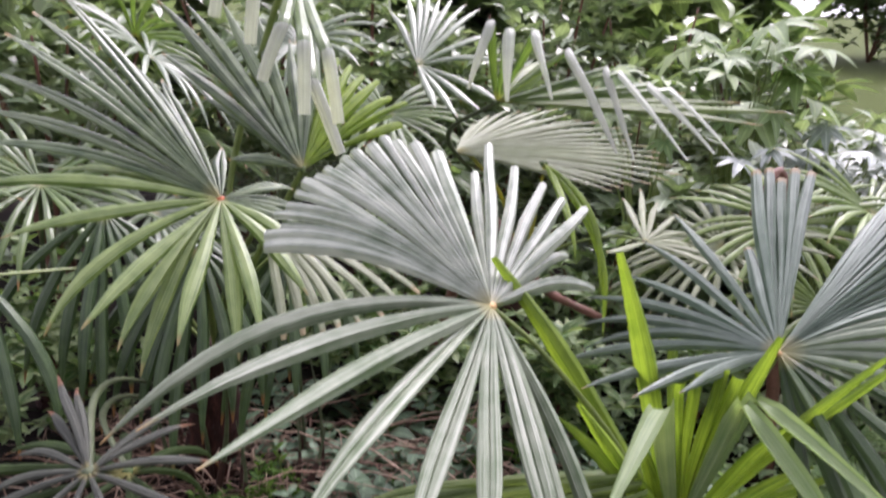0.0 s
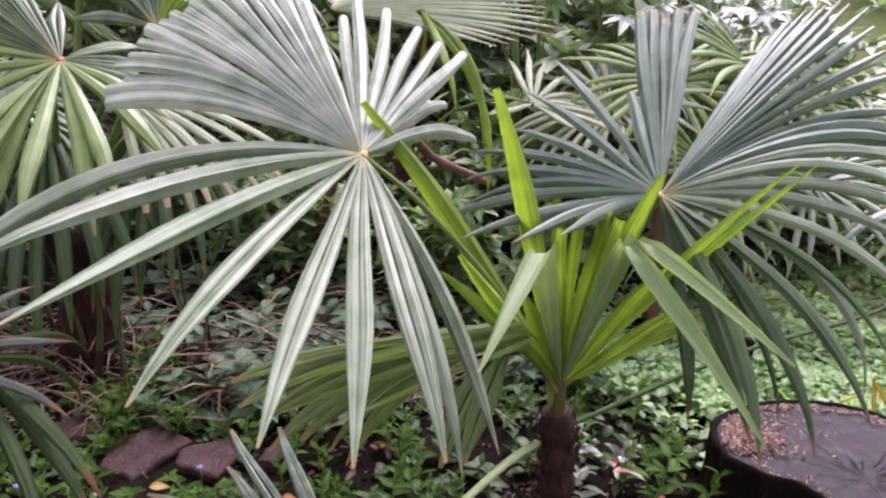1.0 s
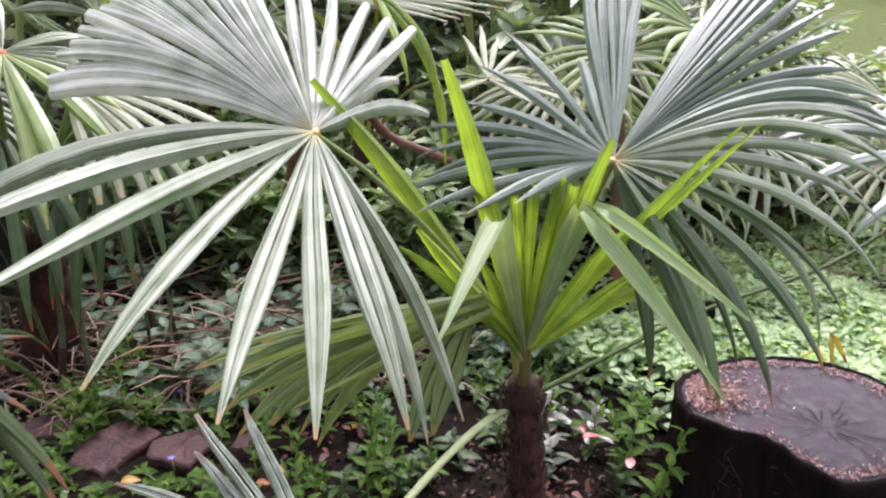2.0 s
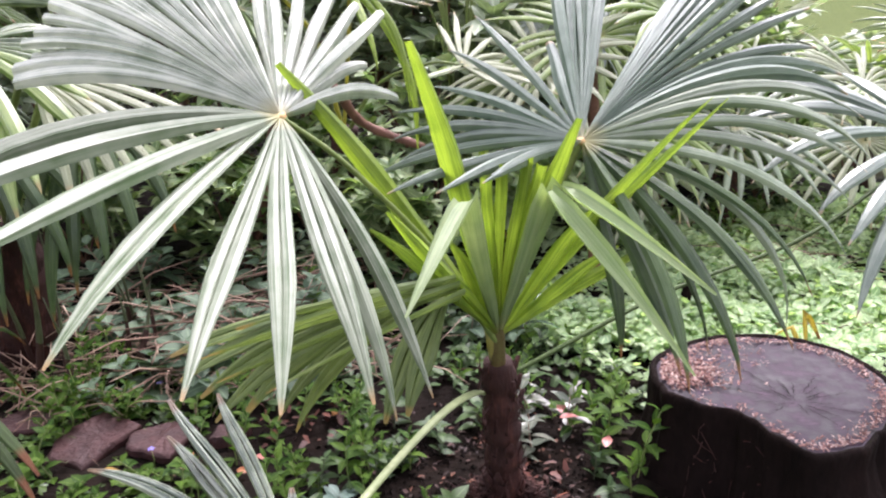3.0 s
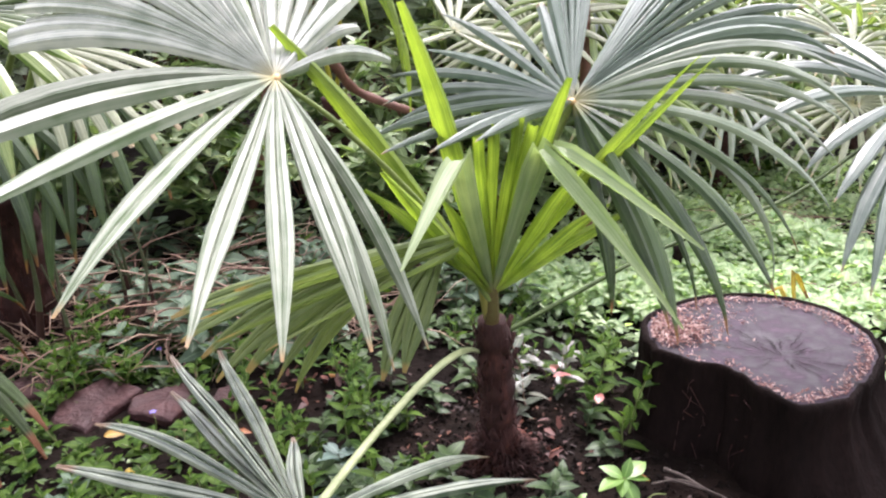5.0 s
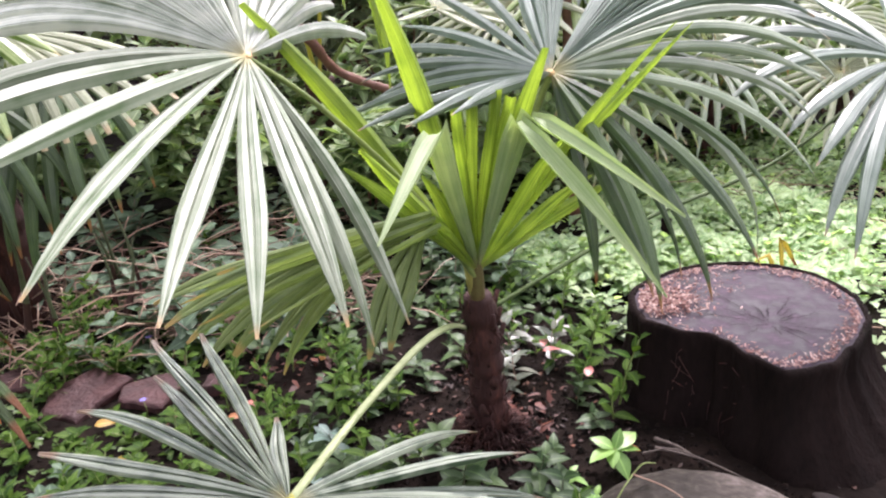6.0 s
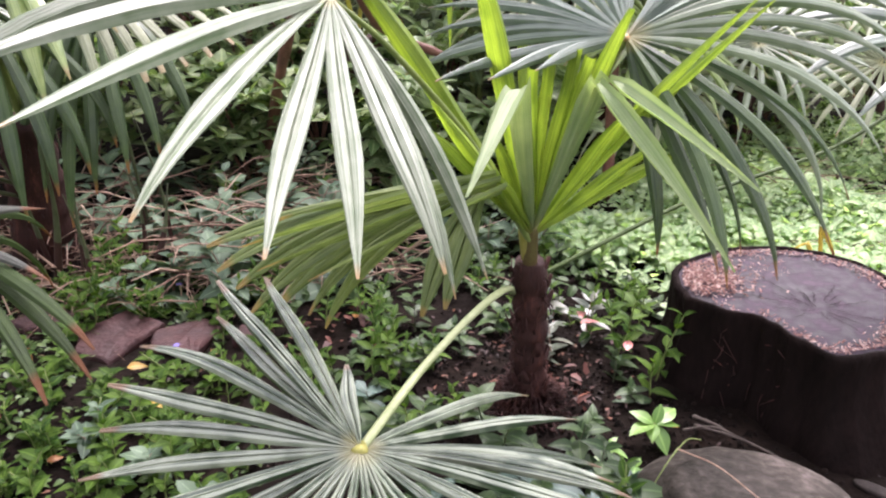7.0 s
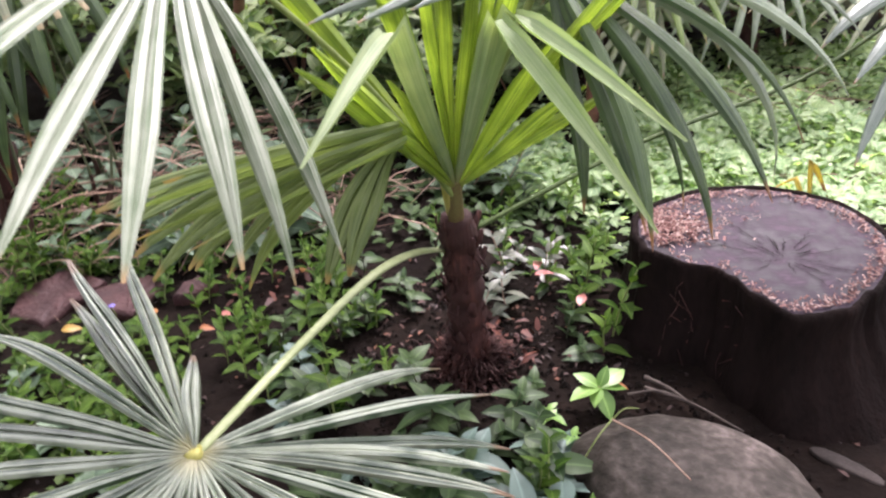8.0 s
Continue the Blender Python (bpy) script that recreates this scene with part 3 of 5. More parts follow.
M_ROWS = [(-91, -2, 0.48, 21), (-94, -1, 0.48, 35), (-91, -7, 0.47, 36), (-92, -12, 0.47, 37), (-78, -19, 0.46, 38), (-70, -30, 0.45, 40),
          (-84, -16, 0.44, 38), (-74, -25, 0.44, 38), (-133, -23, 0.27, 50), (-146, -21, 0.25, 49)]
fan_leaf(young, O1, (0.339, 1.202, 0.488), (0, -0.6, 0.8), [(0.04, 2, 0.15, 0.8, DULL, M_ROWS)],
         [(0.405, 1.19, 0.34), (0.39, 1.19, 0.43), (0.365, 1.20, 0.482), (0.339, 1.202, 0.488)], (0.012, 0.01), YOUNG, "dull green leaf folded over to one side")

S_LONG = [(-104, 56, 0.585, 3), (-138, 67, 0.56, 5), (147, 68, 0.42, 0)]
S_THIN = [(120, 57, 0.52, 12), (116, 53, 0.53, 6)]
S_BLOCK = [(-158, 70, 0.33, 3), (-171, 70, 0.35, 3), (177, 71, 0.35, 3), (164, 70, 0.35, 3)]
S_LOW = [(113, 42, 0.26, 0), (108, 36, 0.29, 3), (-117, 52, 0.34, 4), (-111, 47, 0.33, 5), (-128, 60, 0.24, 2), (132, 58, 0.3, 3)]
S_BENT = [(-156, 53, 0.385, -150, -14, 0.232), (-80, 50, 0.13, -92, -6, 0.40)]
S_BENT2 = [(155, 65, 0.326, 123, -28, 0.262), (166, 63, 0.33, 128, -46, 0.32)]
S_ARCH = [(-125, 51, 0.169, -94, -8, 0.401), (-134, 47, 0.177, -98, -11, 0.379), (-101, 49, 0.138, -86, -5, 0.347), (-142, 43, 0.186, -100, -15, 0.316)]
fan_leaf(young, O1, (0.411, 1.182, 0.389), (0, -0.95, -0.31),
         [(0.033, 1, 0.3, 1.2, YOUNG, S_LONG), (0.017, 1, 0.05, 1.2, YOUNG, S_THIN), (0.02, 1, 0.85, 2.0, YOUNG, denser(S_BLOCK, 5)), (0.023, 1, 0.2, 1.6, YOUNG, S_LOW)],
         [(0.411, 1.187, 0.35), (0.411, 1.182, 0.388)], (0.012, 0.010), NECK, "fresh yellow-green leaf still opening",
         [(0.034, 1, FADED, S_BENT), (0.03, 1, FADED, S_BENT2), (0.036, 2, (YOUNG, DULL), S_ARCH)])

F_ROWS = [(-5, 11, 0.3, 10), (0, 26, 0.32, 23), (-30, 26, 0.4, 30), (-50, 30, 0.42, 45), (-75, 26, 0.42, 60), (-95, 16, 0.42, 60), (-110, 0, 0.35, 40),
          (-120, -10, 0.36, 30), (-127, -20, 0.45, 30), (-134, -20, 0.47, 40), (-150, -20, 0.45, 50), (170, -22, 0.45, 50), (30, 25, 0.4, 20), (60, 20, 0.4, 30), (100, 5, 0.4, 40)]
fan_leaf(young, O1, (1.273, 1.255, 0.664), (-0.2, -0.4, 0.88), [(0.03, 1, 0.06, 0.8, BLUISH, F_ROWS)],
         [(0.43, 1.215, 0.29), (0.73, 1.236, 0.412), (0.996, 1.232, 0.497), (1.184, 1.249, 0.60), (1.273, 1.255, 0.664)], (0.007, 0.0045), STALK_GREEN, "fan leaf on a long dark stalk")

# ---------------------------------------------------------------- the palm clump beside it
O2 = (-0.68, 2.12, 0.0)
clump = palm_thing("fan_palm", O2, "large fan palm clump with many green leaves and brown stalk bases")
make_trunk(clump, O2, (-0.70, 2.14, -0.03), (-0.66, 2.08, 0.42), 0.085, 0.06, "brown fibrous trunk", 8)
C_LOW = [(147, -28, 0.39, 27), (155, -33, 0.41, 31), (175, -29, 0.42, 15), (-165, -33, 0.44, 44), (-164, -27, 0.43, 28), (-158, -24, 0.44, 12),
         (-135, -15, 0.47, 51), (-120, -3, 0.44, 18), (-105, 12, 0.51, 26), (-78, 16, 0.44, 26), (100, -17, 0.25, 28), (120, -24, 0.32, 28)]
C_TOP = [(-97, 22, 0.53, 26), (-95, 28, 0.55, 23), (-93, 35, 0.57, 19), (-89, 42, 0.59, 16), (-82, 47, 0.6, 14), (-76, 52, 0.6, 11), (-68, 50, 0.57, 14), (-60, 47, 0.54, 20),
         (-50, 42, 0.5, 12), (-39, 37, 0.49, 9), (-18, 39, 0.18, 6), (37, 17, 0.21, 33), (54, 3, 0.2, 32), (75, -8, 0.2, 30)]
# lower segments painted sunlit, upper ones painted shaded
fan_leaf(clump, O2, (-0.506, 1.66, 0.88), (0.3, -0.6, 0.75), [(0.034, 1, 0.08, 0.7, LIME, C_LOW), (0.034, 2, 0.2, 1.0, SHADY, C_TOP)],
         [(-0.66, 2.08, 0.40), (-0.64, 1.95, 0.65), (-0.56, 1.75, 0.84), (-0.506, 1.665, 0.88)], (0.011, 0.007), PETIOLE, "broad green fan leaf with orange hub", (), RUSTY)
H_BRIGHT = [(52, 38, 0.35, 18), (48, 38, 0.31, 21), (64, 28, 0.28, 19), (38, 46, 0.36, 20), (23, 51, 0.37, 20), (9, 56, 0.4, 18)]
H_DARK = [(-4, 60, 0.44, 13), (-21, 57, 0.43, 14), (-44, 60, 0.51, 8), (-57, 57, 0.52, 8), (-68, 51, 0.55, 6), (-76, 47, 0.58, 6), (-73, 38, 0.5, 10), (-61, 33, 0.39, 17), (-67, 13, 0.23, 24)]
# the dark side takes the shaded copy, so its shade is colour
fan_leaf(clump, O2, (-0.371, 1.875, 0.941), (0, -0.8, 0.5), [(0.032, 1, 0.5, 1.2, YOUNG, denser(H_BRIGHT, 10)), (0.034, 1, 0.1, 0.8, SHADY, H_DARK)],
         [(-0.66, 2.10, 0.40), (-0.55, 2.05, 0.65), (-0.43, 1.95, 0.85), (-0.371, 1.88, 0.941)], (0.010, 0.007), PETIOLE, "upright leaf with a bright yellow-green side")
N_ROWS = [(145, -27, 0.31, 36), (135, -26, 0.33, 37), (128, -23, 0.33, 37), (118, -21, 0.34, 37), (110, -16, 0.36, 38), (102, -12, 0.38, 35), (96, -7, 0.39, 35), (156, -29, 0.31, 36)]
fan_leaf(clump, O2, (-0.415, 1.697, 0.819), (0, -0.5, 0.85), [(0.022, 1, 0.5, 0.6, PALE, N_ROWS)],
         [(-0.66, 2.09, 0.40), (-0.58, 1.95, 0.62), (-0.47, 1.77, 0.78), (-0.415, 1.70, 0.818)], (0.009, 0.006), PETIOLE, "pale leaf with narrow spaced segments")
G_ROWS = [(-39, 31, 0.29, 23), (-31, 28, 0.27, 27), (-44, 20, 0.27, 33), (-60, 7, 0.27, 45), (-80, -5, 0.28, 50), (-110, -10, 0.27, 40), (-150, -20, 0.27, 40),
          (176, -24, 0.27, 30), (139, -15, 0.27, 30), (100, -8, 0.27, 30), (66, 7, 0.24, 26), (31, 16, 0.25, 33), (22, 21, 0.27, 31)]
G_ROWS = [(a, e, n * 0.8, g) for a, e, n, g in G_ROWS]
fan_leaf(clump, O2, (-0.503, 1.031, 0.53), (0.1, -0.5, 0.85), [(0.016, 1, 0.1, 0.8, DRY, G_ROWS)],
         [(-0.69, 2.06, 0.25), (-0.75, 1.75, 0.42), (-0.62, 1.3, 0.55), (-0.503, 1.035, 0.53)], (0.009, 0.006), STALK_DARK, "withering grey-brown leaf hanging low", (), STALK_DARK)
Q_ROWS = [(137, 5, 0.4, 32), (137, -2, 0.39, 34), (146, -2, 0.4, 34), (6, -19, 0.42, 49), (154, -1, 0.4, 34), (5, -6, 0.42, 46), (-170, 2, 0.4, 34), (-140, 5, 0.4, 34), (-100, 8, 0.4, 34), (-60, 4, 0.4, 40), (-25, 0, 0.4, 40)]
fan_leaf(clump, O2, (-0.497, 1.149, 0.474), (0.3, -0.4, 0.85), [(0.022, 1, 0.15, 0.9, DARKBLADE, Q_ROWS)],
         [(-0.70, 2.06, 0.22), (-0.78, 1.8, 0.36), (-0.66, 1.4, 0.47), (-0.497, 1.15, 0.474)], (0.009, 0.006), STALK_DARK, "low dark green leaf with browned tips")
K_ROWS = [(60, 30, 0.36, 40), (20, 35, 0.4, 40), (-30, 35, 0.4, 40), (-70, 30, 0.4, 45), (100, 25, 0.36, 40)]
K_BENT = [(-179, -14, 0.523, -59, -75, 0.055), (175, -15, 0.509, -36, -80, 0.09), (169, -23, 0.516, -90, -66, 0.09), (165, -26, 0.524, 23, -85, 0.11), (160, -27, 0.534, 42, -76, 0.115), (162, -35, 0.51, 78, -64, 0.13)]
fan_leaf(clump, O2, (-0.387, 1.834, 1.428), (0, -0.3, 0.95), [(0.025, 1, 0.75, 0.7, GREEN, K_ROWS)],
         [(-0.64, 2.08, 0.42), (-0.62, 2.1, 0.9), (-0.48, 1.98, 1.3), (-0.387, 1.84, 1.428)], (0.012, 0.007), PETIOLE, "high leaf with snapped hanging tips, sky sheen painted silvery",
         [(0.026, 1, (GREEN, TIP_SHEEN), K_BENT, 0.85)])
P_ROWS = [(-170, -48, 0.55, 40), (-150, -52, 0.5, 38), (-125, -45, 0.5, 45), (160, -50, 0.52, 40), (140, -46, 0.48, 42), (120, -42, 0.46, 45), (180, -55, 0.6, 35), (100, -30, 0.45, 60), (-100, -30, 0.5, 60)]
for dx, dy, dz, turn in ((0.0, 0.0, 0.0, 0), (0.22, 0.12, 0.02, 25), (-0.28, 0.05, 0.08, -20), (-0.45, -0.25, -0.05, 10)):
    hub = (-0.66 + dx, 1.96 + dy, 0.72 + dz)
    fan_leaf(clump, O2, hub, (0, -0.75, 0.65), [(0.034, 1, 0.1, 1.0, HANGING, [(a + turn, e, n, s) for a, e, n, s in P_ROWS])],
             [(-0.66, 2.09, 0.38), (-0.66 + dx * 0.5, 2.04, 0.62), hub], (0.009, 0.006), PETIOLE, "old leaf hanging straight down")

rng = np.random.default_rng(5)


def stalk_base(k):
    """Cut or broken leaf stalk, green above and orange-brown at the foot."""
    x, y = -0.72 + rng.uniform(-0.32, 0.42), 2.08 + rng.uniform(-0.22, 0.2)
    top = np.array((rng.uniform(-0.1, 0.1), rng.uniform(-0.15, 0.05), rng.uniform(0.25, 0.5)))
    line = glide([(0, 0, -0.02), tuple(top * 0.5 + np.array((0.015, 0, 0))), tuple(top)], 6)
    v, f = tube_data(line, np.linspace(0.013, 0.002, len(line)), 7, 0.5)
    me = mesh_of("stalk", v, f, [STALK_DARK, LITTER])
    me.polygons.foreach_set("material_index", [1 if sum(v[i][2] for i in p.vertices) / len(p.vertices) < 0.13 else 0 for p in me.polygons])
    part("stalk", me, clump, "", Matrix.Translation((x - O2[0], y - O2[1], ground_z(x, y))))


for k in range(12):
    stalk_base(k)

# ---------------------------------------------------------------- palms behind
O3 = (0.25, 2.75, 0.0)
rear = palm_thing("fan_palm", O3, "fan palm standing behind with pale arching leaves")
make_trunk(rear, O3, (0.25, 2.75, -0.03), (0.24, 2.72, 0.5), 0.07, 0.05, "brown fibrous trunk", 12)
I_ROWS = [(12, 23, 0.27, 10), (17, 22, 0.39, 10), (24, 21, 0.45, 10), (32, 21, 0.48, 10), (38, 20, 0.51, 10), (48, 19, 0.51, 10), (53, 16, 0.55, 10), (61, 15, 0.55, 10), (68, 12, 0.56, 10), (75, 10, 0.57, 10),
          (81, 8, 0.58, 10), (86, 6, 0.58, 10), (92, 4, 0.59, 10), (97, 2, 0.6, 10), (101, 0, 0.59, 10), (106, -2, 0.58, 10), (112, -3, 0.56, 10), (118, -4, 0.53, 10), (125, -5, 0.5, 10)]
fan_leaf(rear, O3, (0.0, 2.219, 0.99), (0, -0.5, 0.85), [(0.018, 1, 0.2, 1.2, PALE, denser(I_ROWS, 22, 2, 0.08))],
         [(0.24, 2.72, 0.48), (0.17, 2.55, 0.8), (0.06, 2.33, 0.96), (0.0, 2.22, 0.989)], (0.010, 0.007), YOUNG, "pale fan leaf lit from above")
E_ROWS = [(-142, -2, 0.24, 0), (-7, 28, 0.27, 10), (6, 33, 0.28, 6), (19, 26, 0.27, 11), (36, 20, 0.26, 15), (45, 11, 0.25, 22), (54, 2, 0.25, 25), (73, -3, 0.24, 25), (157, -11, 0.24, 4), (120, -8, 0.3, 20), (95, -4, 0.3, 20)]
fan_leaf(rear, O3, (0.578, 2.276, 0.741), (0, -0.4, 0.9), [(0.022, 1, 0.2, 0.8, PALE, E_ROWS)],
         [(0.25, 2.72, 0.48), (0.36, 2.6, 0.66), (0.5, 2.38, 0.74), (0.578, 2.28, 0.741)], (0.008, 0.005), PETIOLE, "small bleached fan leaf")
D_ROWS = [(-23, 40, 0.4, 18), (-12, 46, 0.43, 13), (-4, 47, 0.43, 12), (3, 48, 0.44, 11), (11, 46, 0.43, 12), (18, 45, 0.43, 13), (27, 42, 0.42, 14), (36, 39, 0.42, 14), (51, 28, 0.39, 18), (58, 15, 0.36, 23), (113, -16, 0.34, 13),
          (133, -24, 0.34, 8), (149, -29, 0.34, 5), (164, -27, 0.33, 0)]
fan_leaf(rear, O3, (-0.15, 2.656, 1.267), (0, -0.7, 0.7), [(0.026, 1, 0.2, 0.8, MATURE, D_ROWS)],
         [(0.24, 2.73, 0.48), (0.12, 2.74, 0.85), (-0.05, 2.70, 1.15), (-0.15, 2.66, 1.266)], (0.010, 0.006), STALK_DARK, "grey-green fan leaf")
J_SPINE = [(93, 1, 0.66, 3), (90, 3, 0.57, 3), (85, 6, 0.45, 3), (72, 12, 0.27, 5), (51, 32, 0.2, 5), (97, 0, 0.6, 8), (30, 35, 0.3, 30)]
J_BENT = [(-167, 55, 0.204, -112, -71, 0.135), (174, 48, 0.2, 166, -82, 0.135), (154, 42, 0.217, 107, -71, 0.13), (141, 26, 0.243, 104, -58, 0.225), (125, 15, 0.281, 112, -66, 0.185),
          (123, 12, 0.307, 109, -46, 0.22), (116, 7, 0.354, 111, -40, 0.19), (113, 5, 0.397, 113, -40, 0.18)]
fan_leaf(rear, O3, (0.101, 1.818, 1.121), (0, -0.3, 0.95), [(0.034, 1, 0.1, 0.9, DULL, J_SPINE)],
         [(0.24, 2.71, 0.48), (0.1, 2.5, 0.85), (-0.02, 2.1, 1.03), (0.101, 1.82, 1.121)], (0.010, 0.006), STALK_DARK, "arching green leaf with snapped tips, sky sheen painted silvery",
         [(0.026, 1, (GREEN, TIP_SHEEN), J_BENT, 0.3)])


T_ROWS = [(135, -34, 0.41, 80), (170, -14, 0.31, 50), (141, -21, 0.34, 93)]
fan_leaf(rear, O3, (0.201, 1.631, 0.989), (0, -0.5, 0.85), [(0.017, 1, 0.1, 0.9, YOUNG, T_ROWS)],
         [(0.24, 2.71, 0.48), (0.26, 2.3, 0.9), (0.201, 1.631, 0.989)], (0.007, 0.004), YOUNG, "thin young leaf with limp drooping segments")


def wild_leaf(palm, origin, foot, hub, face, n, length, width, material, seed, sag=45, label=""):
    r = np.random.default_rng(seed)
    face = unit(np.array(face, float))
    a = unit(np.cross(face, (0.1, 0.2, 0.97)))
    b = np.cross(face, a)
    rows = []
    for k in range(n):
        th = math.radians(-150 + 300 * k / (n - 1) + r.uniform(-3, 3))
        way = b * math.cos(th) + a * math.sin(th) + face * 0.12
        way = unit(way)
        rows.append((math.degrees(math.atan2(way[0], way[1])), math.degrees(math.asin(way[2])) + sag * 0.2, length * r.uniform(0.85, 1.1) * (0.75 + 0.25 * math.cos(th / 2)), sag * r.uniform(0.6, 1.3)))
    foot, hub = np.array(foot, float), np.array(hub, float)
    bow = (foot + hub) / 2 + np.array((0, 0, 0.14))
    return fan_leaf(palm, origin, hub, face, [(width, 1, 0.12, 0.8, material, rows)], [foot, bow, hub], (0.010, 0.006), STALK_DARK, label)


for pk, (px, py, leaves) in enumerate((
        (1.75, 2.75, ((-35, 0.42, 0.55, MATURE), (20, 0.5, 0.62, LIME), (-80, 0.5, 0.4, LIME), (-150, 0.5, 0.5, MATURE), (150, 0.45, 0.6, PALE), (100, 0.5, 0.6, LIME), (-120, 0.55, 0.35, PALE), (-10, 0.6, 0.4, PALE), (-60, 0.62, 0.45, MATURE))),
        (2.55, 3.0, ((-60, 0.5, 0.7, PALE), (-110, 0.55, 0.6, GREEN), (-170, 0.55, 0.6, GREEN), (60, 0.5, 0.7, MATURE), (160, 0.6, 0.5, PALE), (-140, 0.75, 0.4, PALE), (-80, 0.8, 0.45, GREEN))),
        (-1.45, 2.6, ((150, 0.5, 0.85, GREEN), (110, 0.5, 0.75, MATURE), (60, 0.5, 1.0, GREEN), (-170, 0.5, 0.8, GREEN), (90, 0.4, 1.25, MATURE), (30, 0.4, 1.35, GREEN))),
        (-0.45, 3.4, ((160, 0.5, 1.1, GREEN), (120, 0.4, 0.9, GREEN), (-160, 0.5, 1.35, MATURE), (-90, 0.5, 1.2, GREEN), (60, 0.5, 1.2, GREEN))),
        (1.12, 2.62, ((-60, 0.3, 0.62, LIME), (20, 0.35, 0.72, PALE), (175, 0.3, 0.55, LIME), (100, 0.4, 0.6, PALE), (-130, 0.35, 0.72, PALE), (150, 0.3, 0.85, LIME), (-160, 0.25, 0.8, LIME))))):
    o = (px, py, 0.0)
    p = palm_thing("fan_palm", o, "fan palm in the back of the bed, leaves overlapping")
    make_trunk(p, o, (px, py, -0.03), (px, py, 0.35 + 0.1 * (pk in (2, 3))), 0.04, 0.03, "brown fibrous trunk", 20 + pk)
    for lk, (az, reach, z, mat) in enumerate(leaves):
        d = heading(az, 0)
        wild_leaf(p, o, (px, py, 0.33 + 0.1 * (pk in (2, 3))), (px + d[0] * reach, py + d[1] * reach, z), (d[0] * 0.55, d[1] * 0.55, 0.75), 24, 0.4, 0.022, mat, 100 * pk + lk, 45)

# ---------------------------------------------------------------- tree stump
STUMP = (0.99, 1.22)


def stump_radius(deg):
    """Outline of the cut: a lobe to the rear corner and one to the front, with a hollow between them."""
    table = ((0, 0.225), (30, 0.245), (70, 0.245), (112, 0.243), (140, 0.255), (155, 0.248), (170, 0.235), (188, 0.195), (205, 0.152), (220, 0.158),
             (236, 0.2), (251, 0.243), (272, 0.228), (290, 0.205), (315, 0.20), (338, 0.212), (360, 0.225))
    deg %= 360
    for (a, ra), (b, rb) in zip(table, table[1:]):
        if a <= deg <= b:
            t = (deg - a) / (b - a)
            t = t * t * (3 - 2 * t)
            return ra + (rb - ra) * t
    return table[0][1]


def stump_point(deg, f=1.0):
    r = stump_radius(deg) * f
    return STUMP[0] + r * math.cos(radians(deg)), STUMP[1] + r * math.sin(radians(deg))


def wood_material():
    """Wet end grain: rings round the pith, radial checks, purple-brown."""
    m, nt, n, l, b = node_material("wet_end_grain")
    tc = n.new("ShaderNodeTexCoord")
    wave = n.new("ShaderNodeTexWave")
    wave.wave_type, wave.rings_direction = "RINGS", "Z"
    wave.inputs["Scale"].default_value, wave.inputs["Distortion"].default_value = 28.0, 3.5
    wave.inputs["Detail"].default_value, wave.inputs["Detail Scale"].default_value = 3.0, 1.5
    l.new(tc.outputs["Object"], wave.inputs["Vector"])
    ns = n.new("ShaderNodeTexNoise")
    ns.inputs["Scale"].default_value, ns.inputs["Detail"].default_value = 32.0, 9.0
    l.new(tc.outputs["Object"], ns.inputs["Vector"])
    r = ramp_node(n, [(0.3, (0.008, 0.004, 0.006)), (0.52, (0.019, 0.010, 0.018)), (0.75, (0.055, 0.03, 0.048))])
    l.new(maths(n, l, "ADD", maths(n, l, "MULTIPLY", wave.outputs[1], 0.05), maths(n, l, "MULTIPLY", ns.outputs[0], 0.95)), r.inputs[0])
    l.new(r.outputs[0], b.inputs["Base Color"])
    rr = ramp_node(n, [(0.36, (0.36,) * 3), (0.55, (0.62,) * 3)])
    l.new(ns.outputs[0], rr.inputs[0])
    l.new(rr.outputs[0], b.inputs["Roughness"])
    b.inputs["Specular IOR Level"].default_value = 0.2
    bump = n.new("ShaderNodeBump")
    bump.inputs["Strength"].default_value, bump.inputs["Distance"].default_value = 0.5, 0.003
    l.new(ns.outputs[0], bump.inputs["Height"])
    l.new(bump.outputs[0], b.inputs["Normal"])
    return m


WOOD = wood_material()
CRACK = rough_material("open_check", [(0.3, (0.004, 0.003, 0.003)), (0.7, (0.015, 0.01, 0.01))], 40, 0.9, 0.3, 0.002, 0.1)


